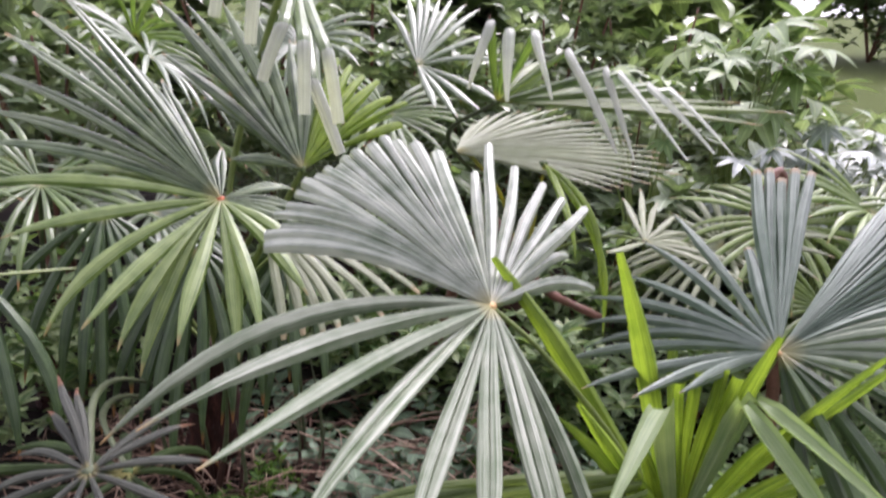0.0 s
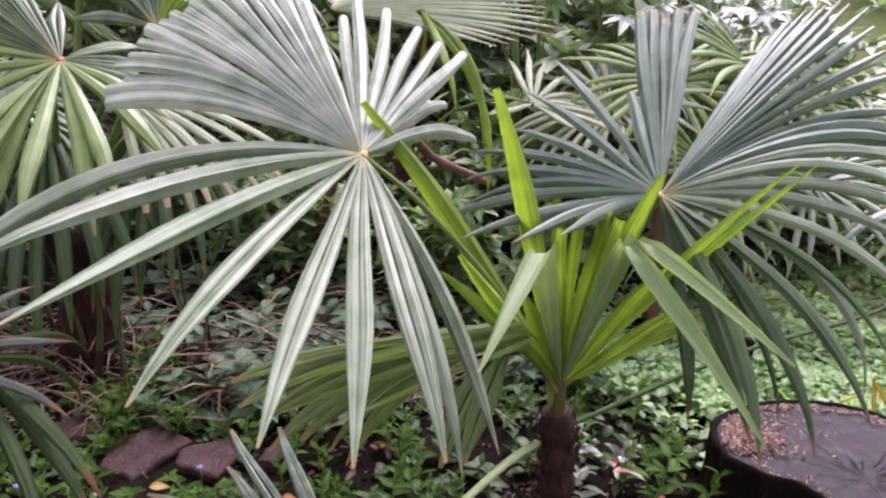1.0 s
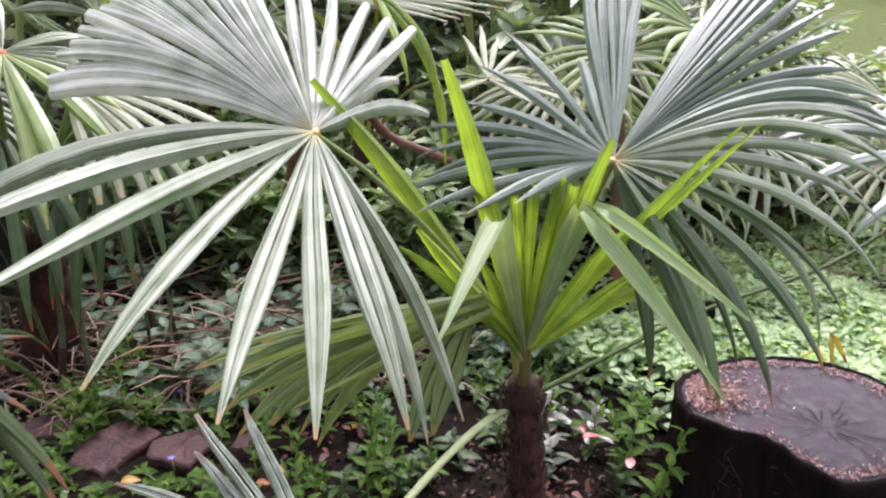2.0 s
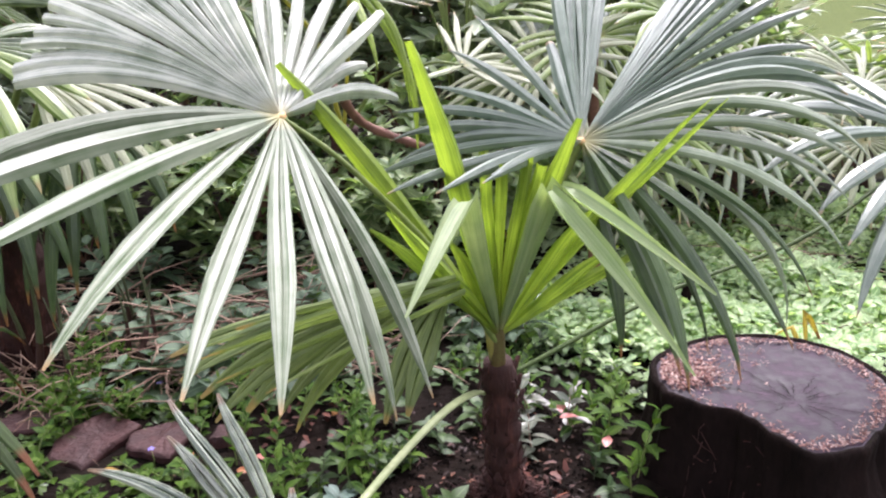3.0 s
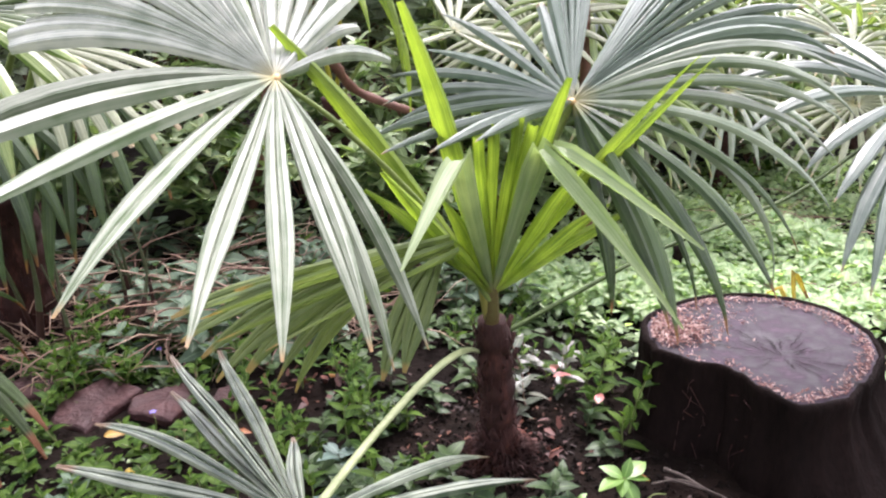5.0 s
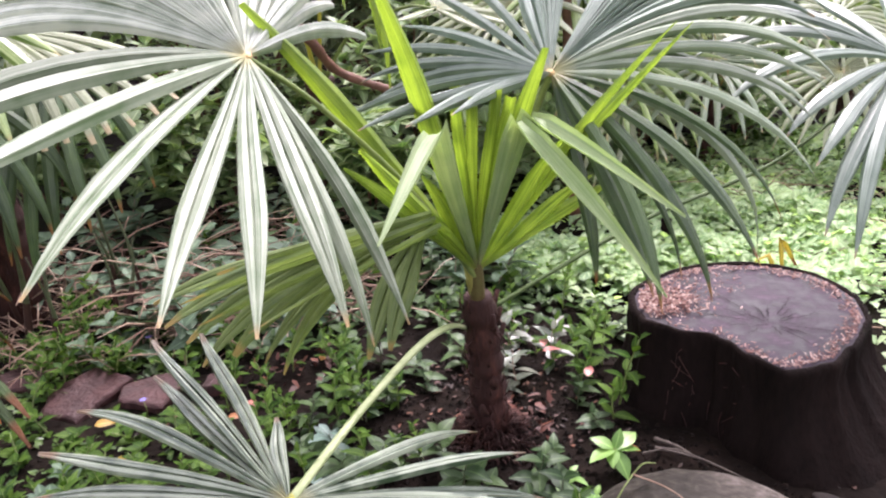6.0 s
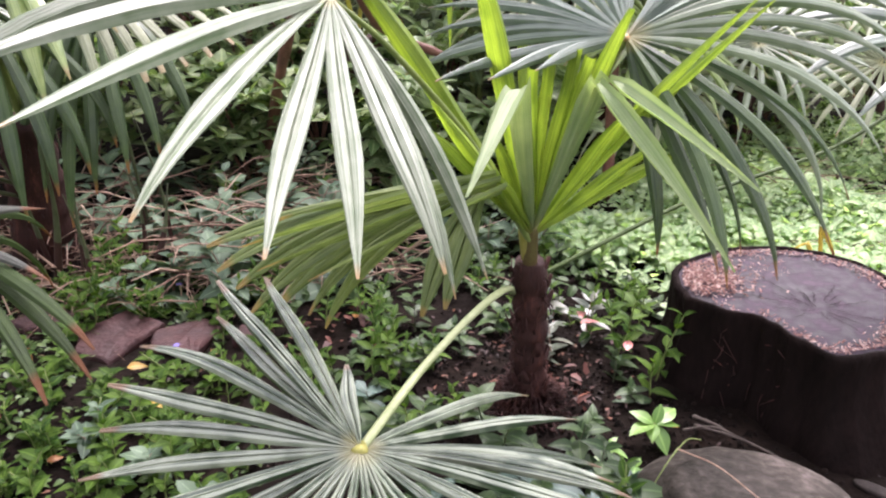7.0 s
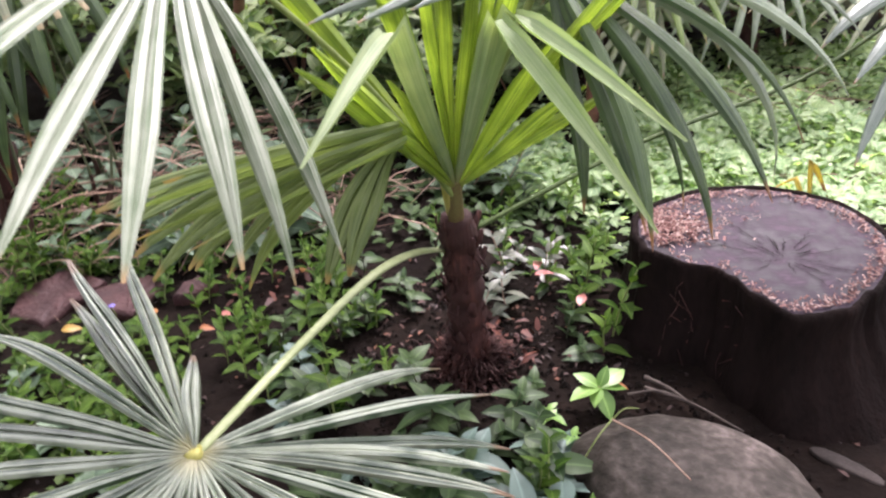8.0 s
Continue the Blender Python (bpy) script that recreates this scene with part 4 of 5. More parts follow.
def make_stump():
    top = 0.2
    thing = new("tree_stump")
    thing.location = (STUMP[0], STUMP[1], 0)
    tagged(thing, "dark wet sawn tree stump with chips on its cut top", "tree stump")
    N = 144
    verts, faces = [], []
    levels = [(-0.04, 1.16), (0.0, 1.12), (0.03, 1.06), (0.07, 1.01), (0.11, 0.985), (0.15, 0.985), (0.18, 0.995), (0.192, 1.0), (0.2, 0.985), (0.201, 0.955), (0.197, 0.94)]
    for z, f in levels:
        for k in range(N):
            a = 360 * k / N
            rdg = 0.010 * noise.noise((math.cos(radians(a)) * 9, math.sin(radians(a)) * 9, z * 1.2)) + 0.005 * noise.noise((math.cos(radians(a)) * 28, math.sin(radians(a)) * 28, z * 4))
            fade = 1.0 if z < 0.17 else 0.35
            flare = max(0.0, math.sin(radians((a - 245) / 130 * 180))) if 245 < a < 375 else 0.0
            x, y = stump_point(a, f + 0.5 * flare * max(0.0, 1 - z / 0.16) ** 1.4)
            dx, dy = x - STUMP[0], y - STUMP[1]
            k2 = 1 + rdg * fade / max(0.1, math.hypot(dx, dy))
            lip = 0.004 * noise.noise((a * 0.07, 3.0, 0.0)) if z > 0.17 else 0
            verts.append((dx * k2, dy * k2, z + lip))
    for i in range(len(levels) - 1):
        for k in range(N):
            k2 = (k + 1) % N
            faces.append((i * N + k, i * N + k2, (i + 1) * N + k2, (i + 1) * N + k))
    part("bark", mesh_of("bark", verts, faces, BARK), thing, "black-brown ridged bark")
    # cut face, slightly dished, with open radial checks
    verts, faces = [], []
    rings = 26
    for j in range(rings + 1):
        f = 0.945 * j / rings
        for k in range(N):
            x, y = stump_point(360 * k / N, f)
            z = top - 0.004 - 0.003 * (1 - f) + 0.0016 * noise.noise((x * 22, y * 22, 1.0)) + 0.0008 * noise.noise((x * 70, y * 70, 1.0))
            verts.append((x - STUMP[0], y - STUMP[1], z))
    for j in range(rings):
        for k in range(N):
            k2 = (k + 1) % N
            faces.append((j * N + k, (j + 1) * N + k, (j + 1) * N + k2, j * N + k2))
    part("cut_face", mesh_of("cut_face", verts, faces, WOOD), thing, "purple-brown wet end grain")
    pith = np.array((0.985 - STUMP[0], 1.165 - STUMP[1]))
    r = np.random.default_rng(4)
    for az, ln, wd in ((100, 0.11, 0.0016), (60, 0.05, 0.0014), (140, 0.11, 0.0016), (165, 0.05, 0.0012), (5, 0.1, 0.001), (-55, 0.06, 0.003), (-95, 0.04, 0.0014), (30, 0.05, 0.001), (80, 0.08, 0.001), (200, 0.03, 0.001), (-20, 0.05, 0.001), (120, 0.07, 0.0012), (40, 0.09, 0.0012), (15, 0.04, 0.0022), (-35, 0.09, 0.0016), (-75, 0.08, 0.0012), (180, 0.04, 0.0012), (110, 0.05, 0.0024), (75, 0.04, 0.002)):
        d = np.array((math.cos(radians(az)), math.sin(radians(az))))
        s = np.array((-d[1], d[0]))
        vs, n = [], 9
        start = 0.004 + r.uniform(0, 0.05)
        for i in range(n + 1):
            t = i / n
            c = pith + d * (start + ln * t) + s * r.uniform(-0.0026, 0.0026)
            w = 1.0 * wd * math.sin(math.pi * (0.08 + 0.9 * t)) * 0.5 + 0.0003
            vs += [(*(c + s * w), top - 0.0035), (*(c - s * w), top - 0.0035)]
        fs = [(2 * i, 2 * i + 1, 2 * i + 3, 2 * i + 2) for i in range(n)]
        part("crack", mesh_of("crack", vs, fs, CRACK), thing, "open radial drying crack")
    return thing


stump = make_stump()


def chip_heap():
    """Wood chips and seed husks in a broken ring near the rim, thickest in one lobe."""
    r = np.random.default_rng(11)
    chunks = []
    def chip(x, y, z, size):
        l, w, t = size * r.uniform(0.7, 1.8), size * r.uniform(0.3, 0.6), size * 0.18
        m = Matrix.Translation((x, y, z)) @ Euler((r.uniform(-0.5, 0.5), r.uniform(-0.5, 0.5), r.uniform(0, 6.28))).to_matrix().to_4x4()
        pts = [(-l, -w, 0), (l, -w * 0.7, 0), (l * 0.9, w, 0), (-l * 0.8, w * 0.8, 0), (0, 0, t * 2)]
        chunks.append(([m @ Vector(p) for p in pts], [(0, 1, 4), (1, 2, 4), (2, 3, 4), (3, 0, 4), (3, 2, 1, 0)]))
    for k in range(1500):
        a = r.uniform(0, 360)
        f = 0.93 - abs(r.normal(0, 0.07)) - 0.02
        if 160 < a < 232 and r.uniform() < 0.75:
            continue
        x, y = stump_point(a, max(f, 0.55))
        chip(x, y, 0.2, r.uniform(0.0016, 0.004))
    for k in range(900):
        x, y = 0.835 + r.normal(0, 0.036), 1.32 + r.normal(0, 0.04)
        ang = math.degrees(math.atan2(y - STUMP[1], x - STUMP[0]))
        if math.hypot(x - STUMP[0], y - STUMP[1]) < 0.92 * stump_radius(ang):
            chip(x, y, 0.2 + r.uniform(0, 0.006), r.uniform(0.002, 0.0055))
    for k in range(260):
        a = r.uniform(70, 150)
        x, y = stump_point(a, r.uniform(0.35, 0.9))
        chip(x, y, 0.2, r.uniform(0.0014, 0.003))
    v, f, u, ids = merge(chunks)
    tagged(new("wood_chips", mesh_of("wood_chips", v, f, CHIP, None, False)), "reddish and tan wood chips strewn on the stump", "wood chips", kind="stuff")


chip_heap()


# ---------------------------------------------------------------- stones and slates
def rock(name, centre, size, turn, material, label, seed, category="stone", flat=0.5, sharp=0.0):
    bm = bmesh.new()
    bmesh.ops.create_icosphere(bm, subdivisions=4, radius=1.0)
    for v in bm.verts:
        p = v.co.copy()
        d = 1 + 0.16 * noise.noise(p * 1.3 + Vector((seed, 0, 0))) + 0.05 * noise.noise(p * 4 + Vector((0, seed, 0)))
        p *= d
        p.z = math.copysign(abs(p.z) ** flat, p.z) if p.z else 0
        if sharp:
            p.x, p.y = (math.copysign(abs(c) ** (1 - sharp * 0.5), c) for c in (p.x, p.y))
        v.co = Vector((p.x * size[0], p.y * size[1], p.z * size[2]))
    me = bpy.data.meshes.new(name)
    bm.to_mesh(me)
    bm.free()
    me.polygons.foreach_set("use_smooth", [True] * len(me.polygons))
    me.materials.append(material)
    ob = new(name, me)
    ob.matrix_world = pose(*centre, 0, 0, turn)
    return tagged(ob, label, category)


rock("stone", (0.695, 0.822, 0.006), (0.2, 0.13, 0.086), -47, STONE, "large weathered grey-brown stone half sunk in soil", 2.0)


def slate(x, y, z, size, turn, label, seed, tilt=(0, 0)):
    """A broken plate: an uneven polygon with chipped edges and a layered face."""
    r = np.random.default_rng(seed)
    n = 5
    ang = np.sort(r.uniform(0, 2 * math.pi / n * 0.7, n) + np.arange(n) * 2 * math.pi / n)
    corner = [np.array((math.cos(a) * size[0] * r.uniform(0.75, 1.1), math.sin(a) * size[1] * r.uniform(0.75, 1.1))) for a in ang]
    rim = []
    for a, b in zip(corner, corner[1:] + corner[:1]):
        for t in np.linspace(0, 1, 6, endpoint=False):
            rim.append(a + (b - a) * t + r.normal(0, 0.0016, 2))
    m = len(rim)
    verts = []
    for f, h in ((1.0, -0.012), (1.03, 0.004), (0.985, size[2] * 0.8), (0.93, size[2]), (0.6, size[2]), (0.25, size[2])):
        for k, p in enumerate(rim):
            q = p * f
            verts.append((q[0], q[1], h + 0.0045 * noise.noise((q[0] * 30, q[1] * 30, seed)) * (f > 0.2)))
    faces = [(i * m + k, i * m + (k + 1) % m, (i + 1) * m + (k + 1) % m, (i + 1) * m + k) for i in range(5) for k in range(m)]
    faces.append(tuple(range(5 * m, 6 * m)))
    ob = new("slate", mesh_of("slate", verts, faces, SLATE, None, False))
    ob.matrix_world = pose(x, y, z, tilt[0], tilt[1], turn)
    return tagged(ob, label, "slate", "broken slates")


slate(-0.405, 1.635, 0.014, (0.1, 0.1, 0.013), 48, "broken dull red slate lying flat on soil", 15, (6, -7))
slate(-0.265, 1.615, 0.008, (0.1, 0.085, 0.010), -15, "broken purplish slate lying flat on soil", 17, (-3, 4))
slate(-0.12, 1.60, 0.006, (0.05, 0.045, 0.016), 40, "small broken red slate among the plants", 9)
slate(-0.60, 1.76, 0.01, (0.10, 0.06, 0.012), 10, "dull red slate partly under leaves", 3, (5, 3))
rock("stone", (1.31, 1.44, 0.03), (0.07, 0.05, 0.06), 20, STONE, "rounded brown stone beside the stump", 6.0)


# ---------------------------------------------------------------- small plants
def matrix_to(p, az, el, roll=0.0, scale=1.0):
    return Matrix.Translation(p) @ Euler((radians(el), radians(roll), radians(-az))).to_matrix().to_4x4() @ Matrix.Scale(scale, 4)


def keeps_clear(x, y, pad=0.02):
    a = math.degrees(math.atan2(y - STUMP[1], x - STUMP[0]))
    if math.hypot(x - STUMP[0], y - STUMP[1]) < stump_radius(a) * 1.1 + pad:
        return False
    if math.hypot(x - 0.43, y - 1.235) < 0.06 + pad:
        return False
    c, s = math.cos(radians(47)), math.sin(radians(47))
    dx, dy = x - 0.695, y - 0.822
    u, w = dx * c - dy * s, dx * s + dy * c
    if (u / 0.21) ** 2 + (w / 0.135) ** 2 < 1.0:
        return False
    if abs(x + 0.335) < 0.12 and abs(y - 1.62) < 0.05:
        return False
    return True


def sprig(name, leaves, stem_mat, height, pairs, length, label, category, seed, opposite=True, el=25, lean=0.15):
    """A small upright plant: one stem, leaves in pairs up it; every leaf a part."""
    r = np.random.default_rng(seed)
    thing = new(name)
    bend = np.array((r.uniform(-lean, lean), r.uniform(-lean, lean), 1.0)) * height
    line = glide([(0, 0, -0.01), tuple(bend * 0.5 + np.array((0.003, 0.003, 0))), tuple(bend)], 5)
    v, f = tube_data(line, np.linspace(0.0018, 0.0009, len(line)), 5)
    part("stem", mesh_of("stem", v, f, stem_mat), thing)
    a0 = r.uniform(0, 360)
    for k in range(pairs):
        s = 0.25 + 0.75 * k / max(1, pairs - 1)
        p = line[int(s * (len(line) - 1))]
        size = 0.75 + 0.45 * math.sin(math.pi * min(1, s)) if k < pairs - 1 else 0.7
        for side in ((0, 180) if opposite else (0,)):
            az = a0 + k * (90 if opposite else 137) + side + r.uniform(-12, 12)
            part("leaf", leaves[int(r.integers(len(leaves)))], thing, "", matrix_to(p, az, el + 25 * s + r.uniform(-15, 15), r.uniform(-15, 15), size))
    return tagged(thing, label, category)


def leaf_set(name, length, width, mat, k=3, **kw):
    out = []
    for i in range(k):
        v, f, u = blade(length * (0.85 + 0.15 * i), width * (0.9 + 0.1 * i), curl=0.15 + 0.15 * i, **kw)
        out.append(mesh_of(name, v, f, mat, u))
    return out


BRIGHT_L = leaf_set("leaf", 0.034, 0.015, SPRIG)
BROAD_L = leaf_set("leaf", 0.046, 0.026, LIGHTLEAF, pointed=1.0)
GREY_L = leaf_set("leaf", 0.055, 0.034, GREYLEAF, pointed=1.0)
GLOSS_L = leaf_set("leaf", 0.036, 0.02, GLOSSY)
BLUELEAF = plain_leaf("waxy_leaf", (0.03, 0.065, 0.045), (0.11, 0.17, 0.14), 0.5, 0.4, 0.1)
BLUE_L = leaf_set("leaf", 0.056, 0.03, BLUELEAF, pointed=1.0)
PINK_L = leaf_set("leaf", 0.042, 0.021, VARIEGATED)
SMALL_L = leaf_set("leaf", 0.022, 0.014, SPRIG, lobes=0.15)

protos = {
    "bright": [sprig("leafy_sprig", BRIGHT_L, PETIOLE, h, p, 0.04, "bright green leafy sprig growing from the soil", "plant", 30 + i) for i, (h, p) in enumerate(((0.07, 4), (0.10, 5), (0.13, 6)))],
    "broad": [sprig("leafy_sprig", BROAD_L, PETIOLE, h, p, 0.06, "light green broad-leaved sprig beside the stump", "plant", 40 + i, el=14) for i, (h, p) in enumerate(((0.045, 3), (0.06, 3)))],
    "grey": [sprig("grey_leaved_plant", GREY_L, STRAW, h, p, 0.05, "trailing grey-green round-leaved plant", "plant", 50 + i, lean=0.8, el=10) for i, (h, p) in enumerate(((0.08, 5), (0.12, 6)))],
    "glossy": [sprig("glossy_plant", GLOSS_L, STALK_DARK, h, p, 0.045, "dark glossy round-leaved ground plant", "plant", 60 + i, el=15, lean=0.5) for i, (h, p) in enumerate(((0.04, 4), (0.07, 5)))],
    "waxy": [sprig("waxy_plant", BLUE_L, STALK_DARK, h, p, 0.05, "low plant with waxy blue-green leaves", "plant", 90 + i, el=5, lean=0.5) for i, (h, p) in enumerate(((0.035, 3), (0.055, 4)))],
    "pink": [sprig("pale_leaved_plant", PINK_L, STRAW, h, p, 0.05, "pale pinkish-leaved plant under the palm", "plant", 70 + i, el=15, lean=0.4) for i, (h, p) in enumerate(((0.06, 4), (0.1, 5)))],
    "small": [sprig("small_weed", SMALL_L, PETIOLE, h, p, 0.02, "small light green weed among the leaf litter", "plant", 80 + i, opposite=False, el=15, lean=0.9) for i, (h, p) in enumerate(((0.03, 7), (0.05, 9), (0.04, 8)))],
}
used = set()


def plant_at(kind, x, y, r, scale=1.0):
    pick = protos[kind][int(r.integers(len(protos[kind])))]
    m = Matrix.Translation((x, y, ground_z(x, y))) @ Euler((r.uniform(-0.15, 0.15), r.uniform(-0.15, 0.15), r.uniform(0, 6.28))).to_matrix().to_4x4()
    if pick.name not in used:
        used.add(pick.name)
        pick.matrix_basis = m @ Matrix.Scale(scale, 4)
        pick["group"] = kind + " plants in the bed"
        return pick
    keep = pick.scale.copy()
    pick.scale = (1, 1, 1)
    ob = copy_thing(pick, m @ Matrix.Scale(scale, 4))
    pick.scale = keep
    return ob


def scatter(kind, n, x0, x1, y0, y1, seed, lo=0.8, hi=1.25):
    r = np.random.default_rng(seed)
    done = 0
    while done < n:
        x, y = r.uniform(x0, x1), r.uniform(y0, y1)
        done += 1
        if keeps_clear(x, y):
            plant_at(kind, x, y, r, r.uniform(lo, hi))


r1 = np.random.default_rng(77)
rosette = new("rosette_plant")
rosette.location = (0.63, 1.08, ground_z(0.63, 1.08))
v, f = tube_data([(0, 0, -0.01), (0.002, 0, 0.02), (0, 0, 0.045)], [0.003, 0.0025, 0.002], 6)
part("stem", mesh_of("stem", v, f, PETIOLE), rosette)
for az, el, q, turn in ((-110, 12, 1.0, 10), (-50, 30, 0.8, -10), (60, 18, 1.05, 8), (95, 5, 0.8, -5), (170, -25, 0.95, 0), (20, 70, 0.65, 20), (-150, 0, 0.7, 10)):
    v, f, u = blade(0.06 * q, 0.034 * q, fold=0.2, curl=0.25, rows=7, pointed=1.0)
    part("leaf", mesh_of("leaf", v, f, LIGHTLEAF, u), rosette, "", matrix_to((0, 0, 0.042), az, el, turn))
tagged(rosette, "light green rosette of rounded leaves beside the stone", "plant")
for x, y, q in ((0.555, 0.985, 0.75), (0.6, 0.93, 0.8), (0.53, 1.06, 0.6)):
    plant_at("broad", x, y, r1, q)
for x, y in ((0.66, 1.33), (0.70, 1.38), (0.72, 1.26), (0.69, 1.22), (0.75, 1.42), (0.64, 1.45), (0.71, 1.48)):
    plant_at("bright", x, y, r1, 1.25)
scatter("bright", 20, 0.42, 0.85, 1.38, 1.9, 1, 0.6, 1.05)
scatter("pink", 6, 0.48, 0.72, 1.28, 1.7, 2)
scatter("glossy", 14, 0.40, 0.9, 1.4, 1.95, 3)
scatter("glossy", 12, 0.30, 0.62, 0.78, 1.08, 4, 1.0, 1.5)
scatter("glossy", 4, 0.47, 0.66, 1.1, 1.3, 28, 0.7, 1.0)
scatter("waxy", 16, 0.36, 0.58, 0.76, 1.0, 24, 0.8, 1.15)
scatter("bright", 6, 0.45, 0.62, 0.75, 0.98, 5)
scatter("glossy", 22, 0.02, 0.36, 0.85, 1.2, 25, 0.9, 1.4)
scatter("waxy", 4, 0.05, 0.38, 0.9, 1.3, 26, 0.6, 0.9)
scatter("bright", 12, 0.0, 0.32, 1.1, 1.4, 27, 0.7, 1.0)
scatter("bright", 26, -0.12, 0.2, 1.3, 1.65, 6, 0.6, 1.0)
scatter("glossy", 14, 0.05, 0.38, 1.1, 1.6, 7)
scatter("small", 60, -0.75, -0.05, 1.05, 1.6, 8, 1.0, 1.6)
scatter("bright", 44, -0.65, -0.05, 0.85, 1.35, 9, 0.55, 0.95)
scatter("grey", 8, -0.6, -0.1, 0.8, 1.3, 19, 0.5, 0.8)
scatter("small", 40, -0.7, -0.05, 0.8, 1.4, 18, 1.0, 1.6)
scatter("small", 40, -0.7, -0.05, 1.65, 1.95, 10, 1.0, 1.6)
scatter("bright", 22, -0.55, -0.05, 1.72, 2.05, 11)
scatter("grey", 34, -0.42, 0.1, 1.75, 2.25, 12, 0.9, 1.4)
scatter("bright", 30, 1.3, 2.4, 2.2, 2.9, 16, 1.0, 1.6)
scatter("grey", 16, -0.9, 0.0, 2.2, 2.8, 17, 1.0, 1.5)
scatter("glossy", 30, -0.3, 0.6, 1.95, 2.7, 13, 1.0, 1.5)
scatter("grey", 12, 0.0, 0.7, 1.75, 2.5, 14)
scatter("bright", 14, -0.2, 0.7, 1.8, 2.5, 15)


def leaf_mass(name, mat, n, spots, length, width, label, seed, zlo=0.0, zhi=0.1, category="plants", lobes=0.0, kind="stuff", el=(-10, 40)):
    """Uncountable low growth: many small leaves in one mesh."""
    r = np.random.default_rng(seed)
    chunks = []
    for k in range(n):
        x0, x1, y0, y1 = spots[int(r.integers(len(spots)))]
        x, y = r.uniform(x0, x1), r.uniform(y0, y1)
        inside = min(x - x0, x1 - x, y - y0, y1 - y)
        if not keeps_clear(x, y) or inside < 0.2 * (0.5 + 0.6 * noise.noise((x * 2.6, y * 2.6, 2.0))) * r.uniform(0.5, 1.1):
            continue
        if mat is COVER and math.hypot((x - 1.8) / 1.45, (y - 2.1) / 1.1) > 1.05 + 0.3 * noise.noise((x * 2.2, y * 2.2, 9.0)):
            continue                            # a rounded, ragged patch
        s = r.uniform(0.7, 1.3)
        hump = 0.5 + 0.5 * noise.noise((x * 4, y * 4, 7.0))
        z = ground_z(x, y) + zlo + (zhi - zlo) * hump * r.uniform(0.3, 1.0)
        chunks.append(placed(blade(length * s, width * s, curl=r.uniform(0, 0.5), rows=4, lobes=lobes), matrix_to((x, y, z), r.uniform(0, 360), r.uniform(*el), r.uniform(-20, 20))))
    v, f, u, ids = merge(chunks)
    return tagged(new(name, mesh_of(name, v, f, mat, u)), label, category, kind=kind)


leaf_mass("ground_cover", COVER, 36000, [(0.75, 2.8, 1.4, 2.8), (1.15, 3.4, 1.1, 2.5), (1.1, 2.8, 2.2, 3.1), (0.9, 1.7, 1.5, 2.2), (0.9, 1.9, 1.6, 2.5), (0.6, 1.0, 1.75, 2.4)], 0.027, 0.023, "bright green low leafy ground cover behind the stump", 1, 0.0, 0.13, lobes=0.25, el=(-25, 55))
leaf_mass("dark_ground_cover", GLOSSY, 2200, [(-0.4, 0.9, 1.6, 3.0)], 0.035, 0.02, "dark green low creeping leaves on soil", 2, 0.0, 0.05)
leaf_mass("creeping_weeds", plain_leaf("weed_leaf", (0.025, 0.065, 0.016), (0.11, 0.175, 0.045), 0.4, 0.4, 0.25, 30, True), 2600, [(-1.0, 0.0, 0.75, 1.55), (-0.9, -0.1, 1.5, 2.0), (-1.3, -0.4, 1.2, 1.9)], 0.017, 0.012, "light green creeping weeds over the soil", 3, 0.0, 0.03)
leaf_mass("leaf_litter", LITTER, 1500, [(-1.0, 1.2, 0.7, 2.6), (0.2, 0.8, 1.1, 1.6), (-0.8, 0.0, 1.6, 2.5)], 0.017, 0.007, "brown fallen leaves and scraps on soil", 4, 0.0, 0.01, "leaf litter", el=(-35, 35))

RUST_LITTER = rough_material("rust_leaves", [(0.25, (0.025, 0.008, 0.006)), (0.55, (0.09, 0.026, 0.016)), (0.85, (0.26, 0.085, 0.045))], 30, 0.6, 0.4, 0.003, 0.4, 1.0, True)
leaf_mass("dead_leaves", RUST_LITTER, 420, [(0.44, 0.64, 1.2, 1.42), (0.44, 0.58, 1.15, 1.35), (-0.15, 0.25, 1.4, 1.75)], 0.026, 0.014, "crumpled rust-brown dead leaves by the palm's foot", 14, 0.0, 0.05, "leaf litter", 0.3, el=(-60, 60))


def crumbs(n, spots, seed):
    """Loose clods of soil."""
    r = np.random.default_rng(seed)
    chunks = []
    for k in range(n):
        x0, x1, y0, y1 = spots[int(r.integers(len(spots)))]
        x, y = r.uniform(x0, x1), r.uniform(y0, y1)
        if not keeps_clear(x, y):
            continue
        q = r.uniform(0.002, 0.008)
        c = np.array((x, y, ground_z(x, y) + q * 0.3))
        pts = [c + q * r.uniform(0.6, 1.2) * np.array(d) + r.normal(0, q * 0.15, 3) for d in ((1, 0, 0), (0, 1, 0), (-1, 0, 0), (0, -1, 0), (0, 0, 0.8), (0, 0, -0.8))]
        chunks.append((pts, [(0, 1, 4), (1, 2, 4), (2, 3, 4), (3, 0, 4), (1, 0, 5), (2, 1, 5), (3, 2, 5), (0, 3, 5)]))
    v, f, u, ids = merge(chunks)
    tagged(new("soil_crumbs", mesh_of("soil_crumbs", v, f, CRUMB, None, False)), "dark loose soil crumbs between the plants", "soil", kind="stuff")


CRUMB = rough_material("soil_crumb", [(0.3, (0.004, 0.003, 0.002)), (0.6, (0.008, 0.0055, 0.0045)), (0.85, (0.02, 0.013, 0.01))], 60, 0.9, 0.3, 0.003, 0.1, 1.0, True)
crumbs(5000, [(-0.9, 0.9, 0.7, 2.2), (0.1, 0.9, 0.75, 1.6)], 31)


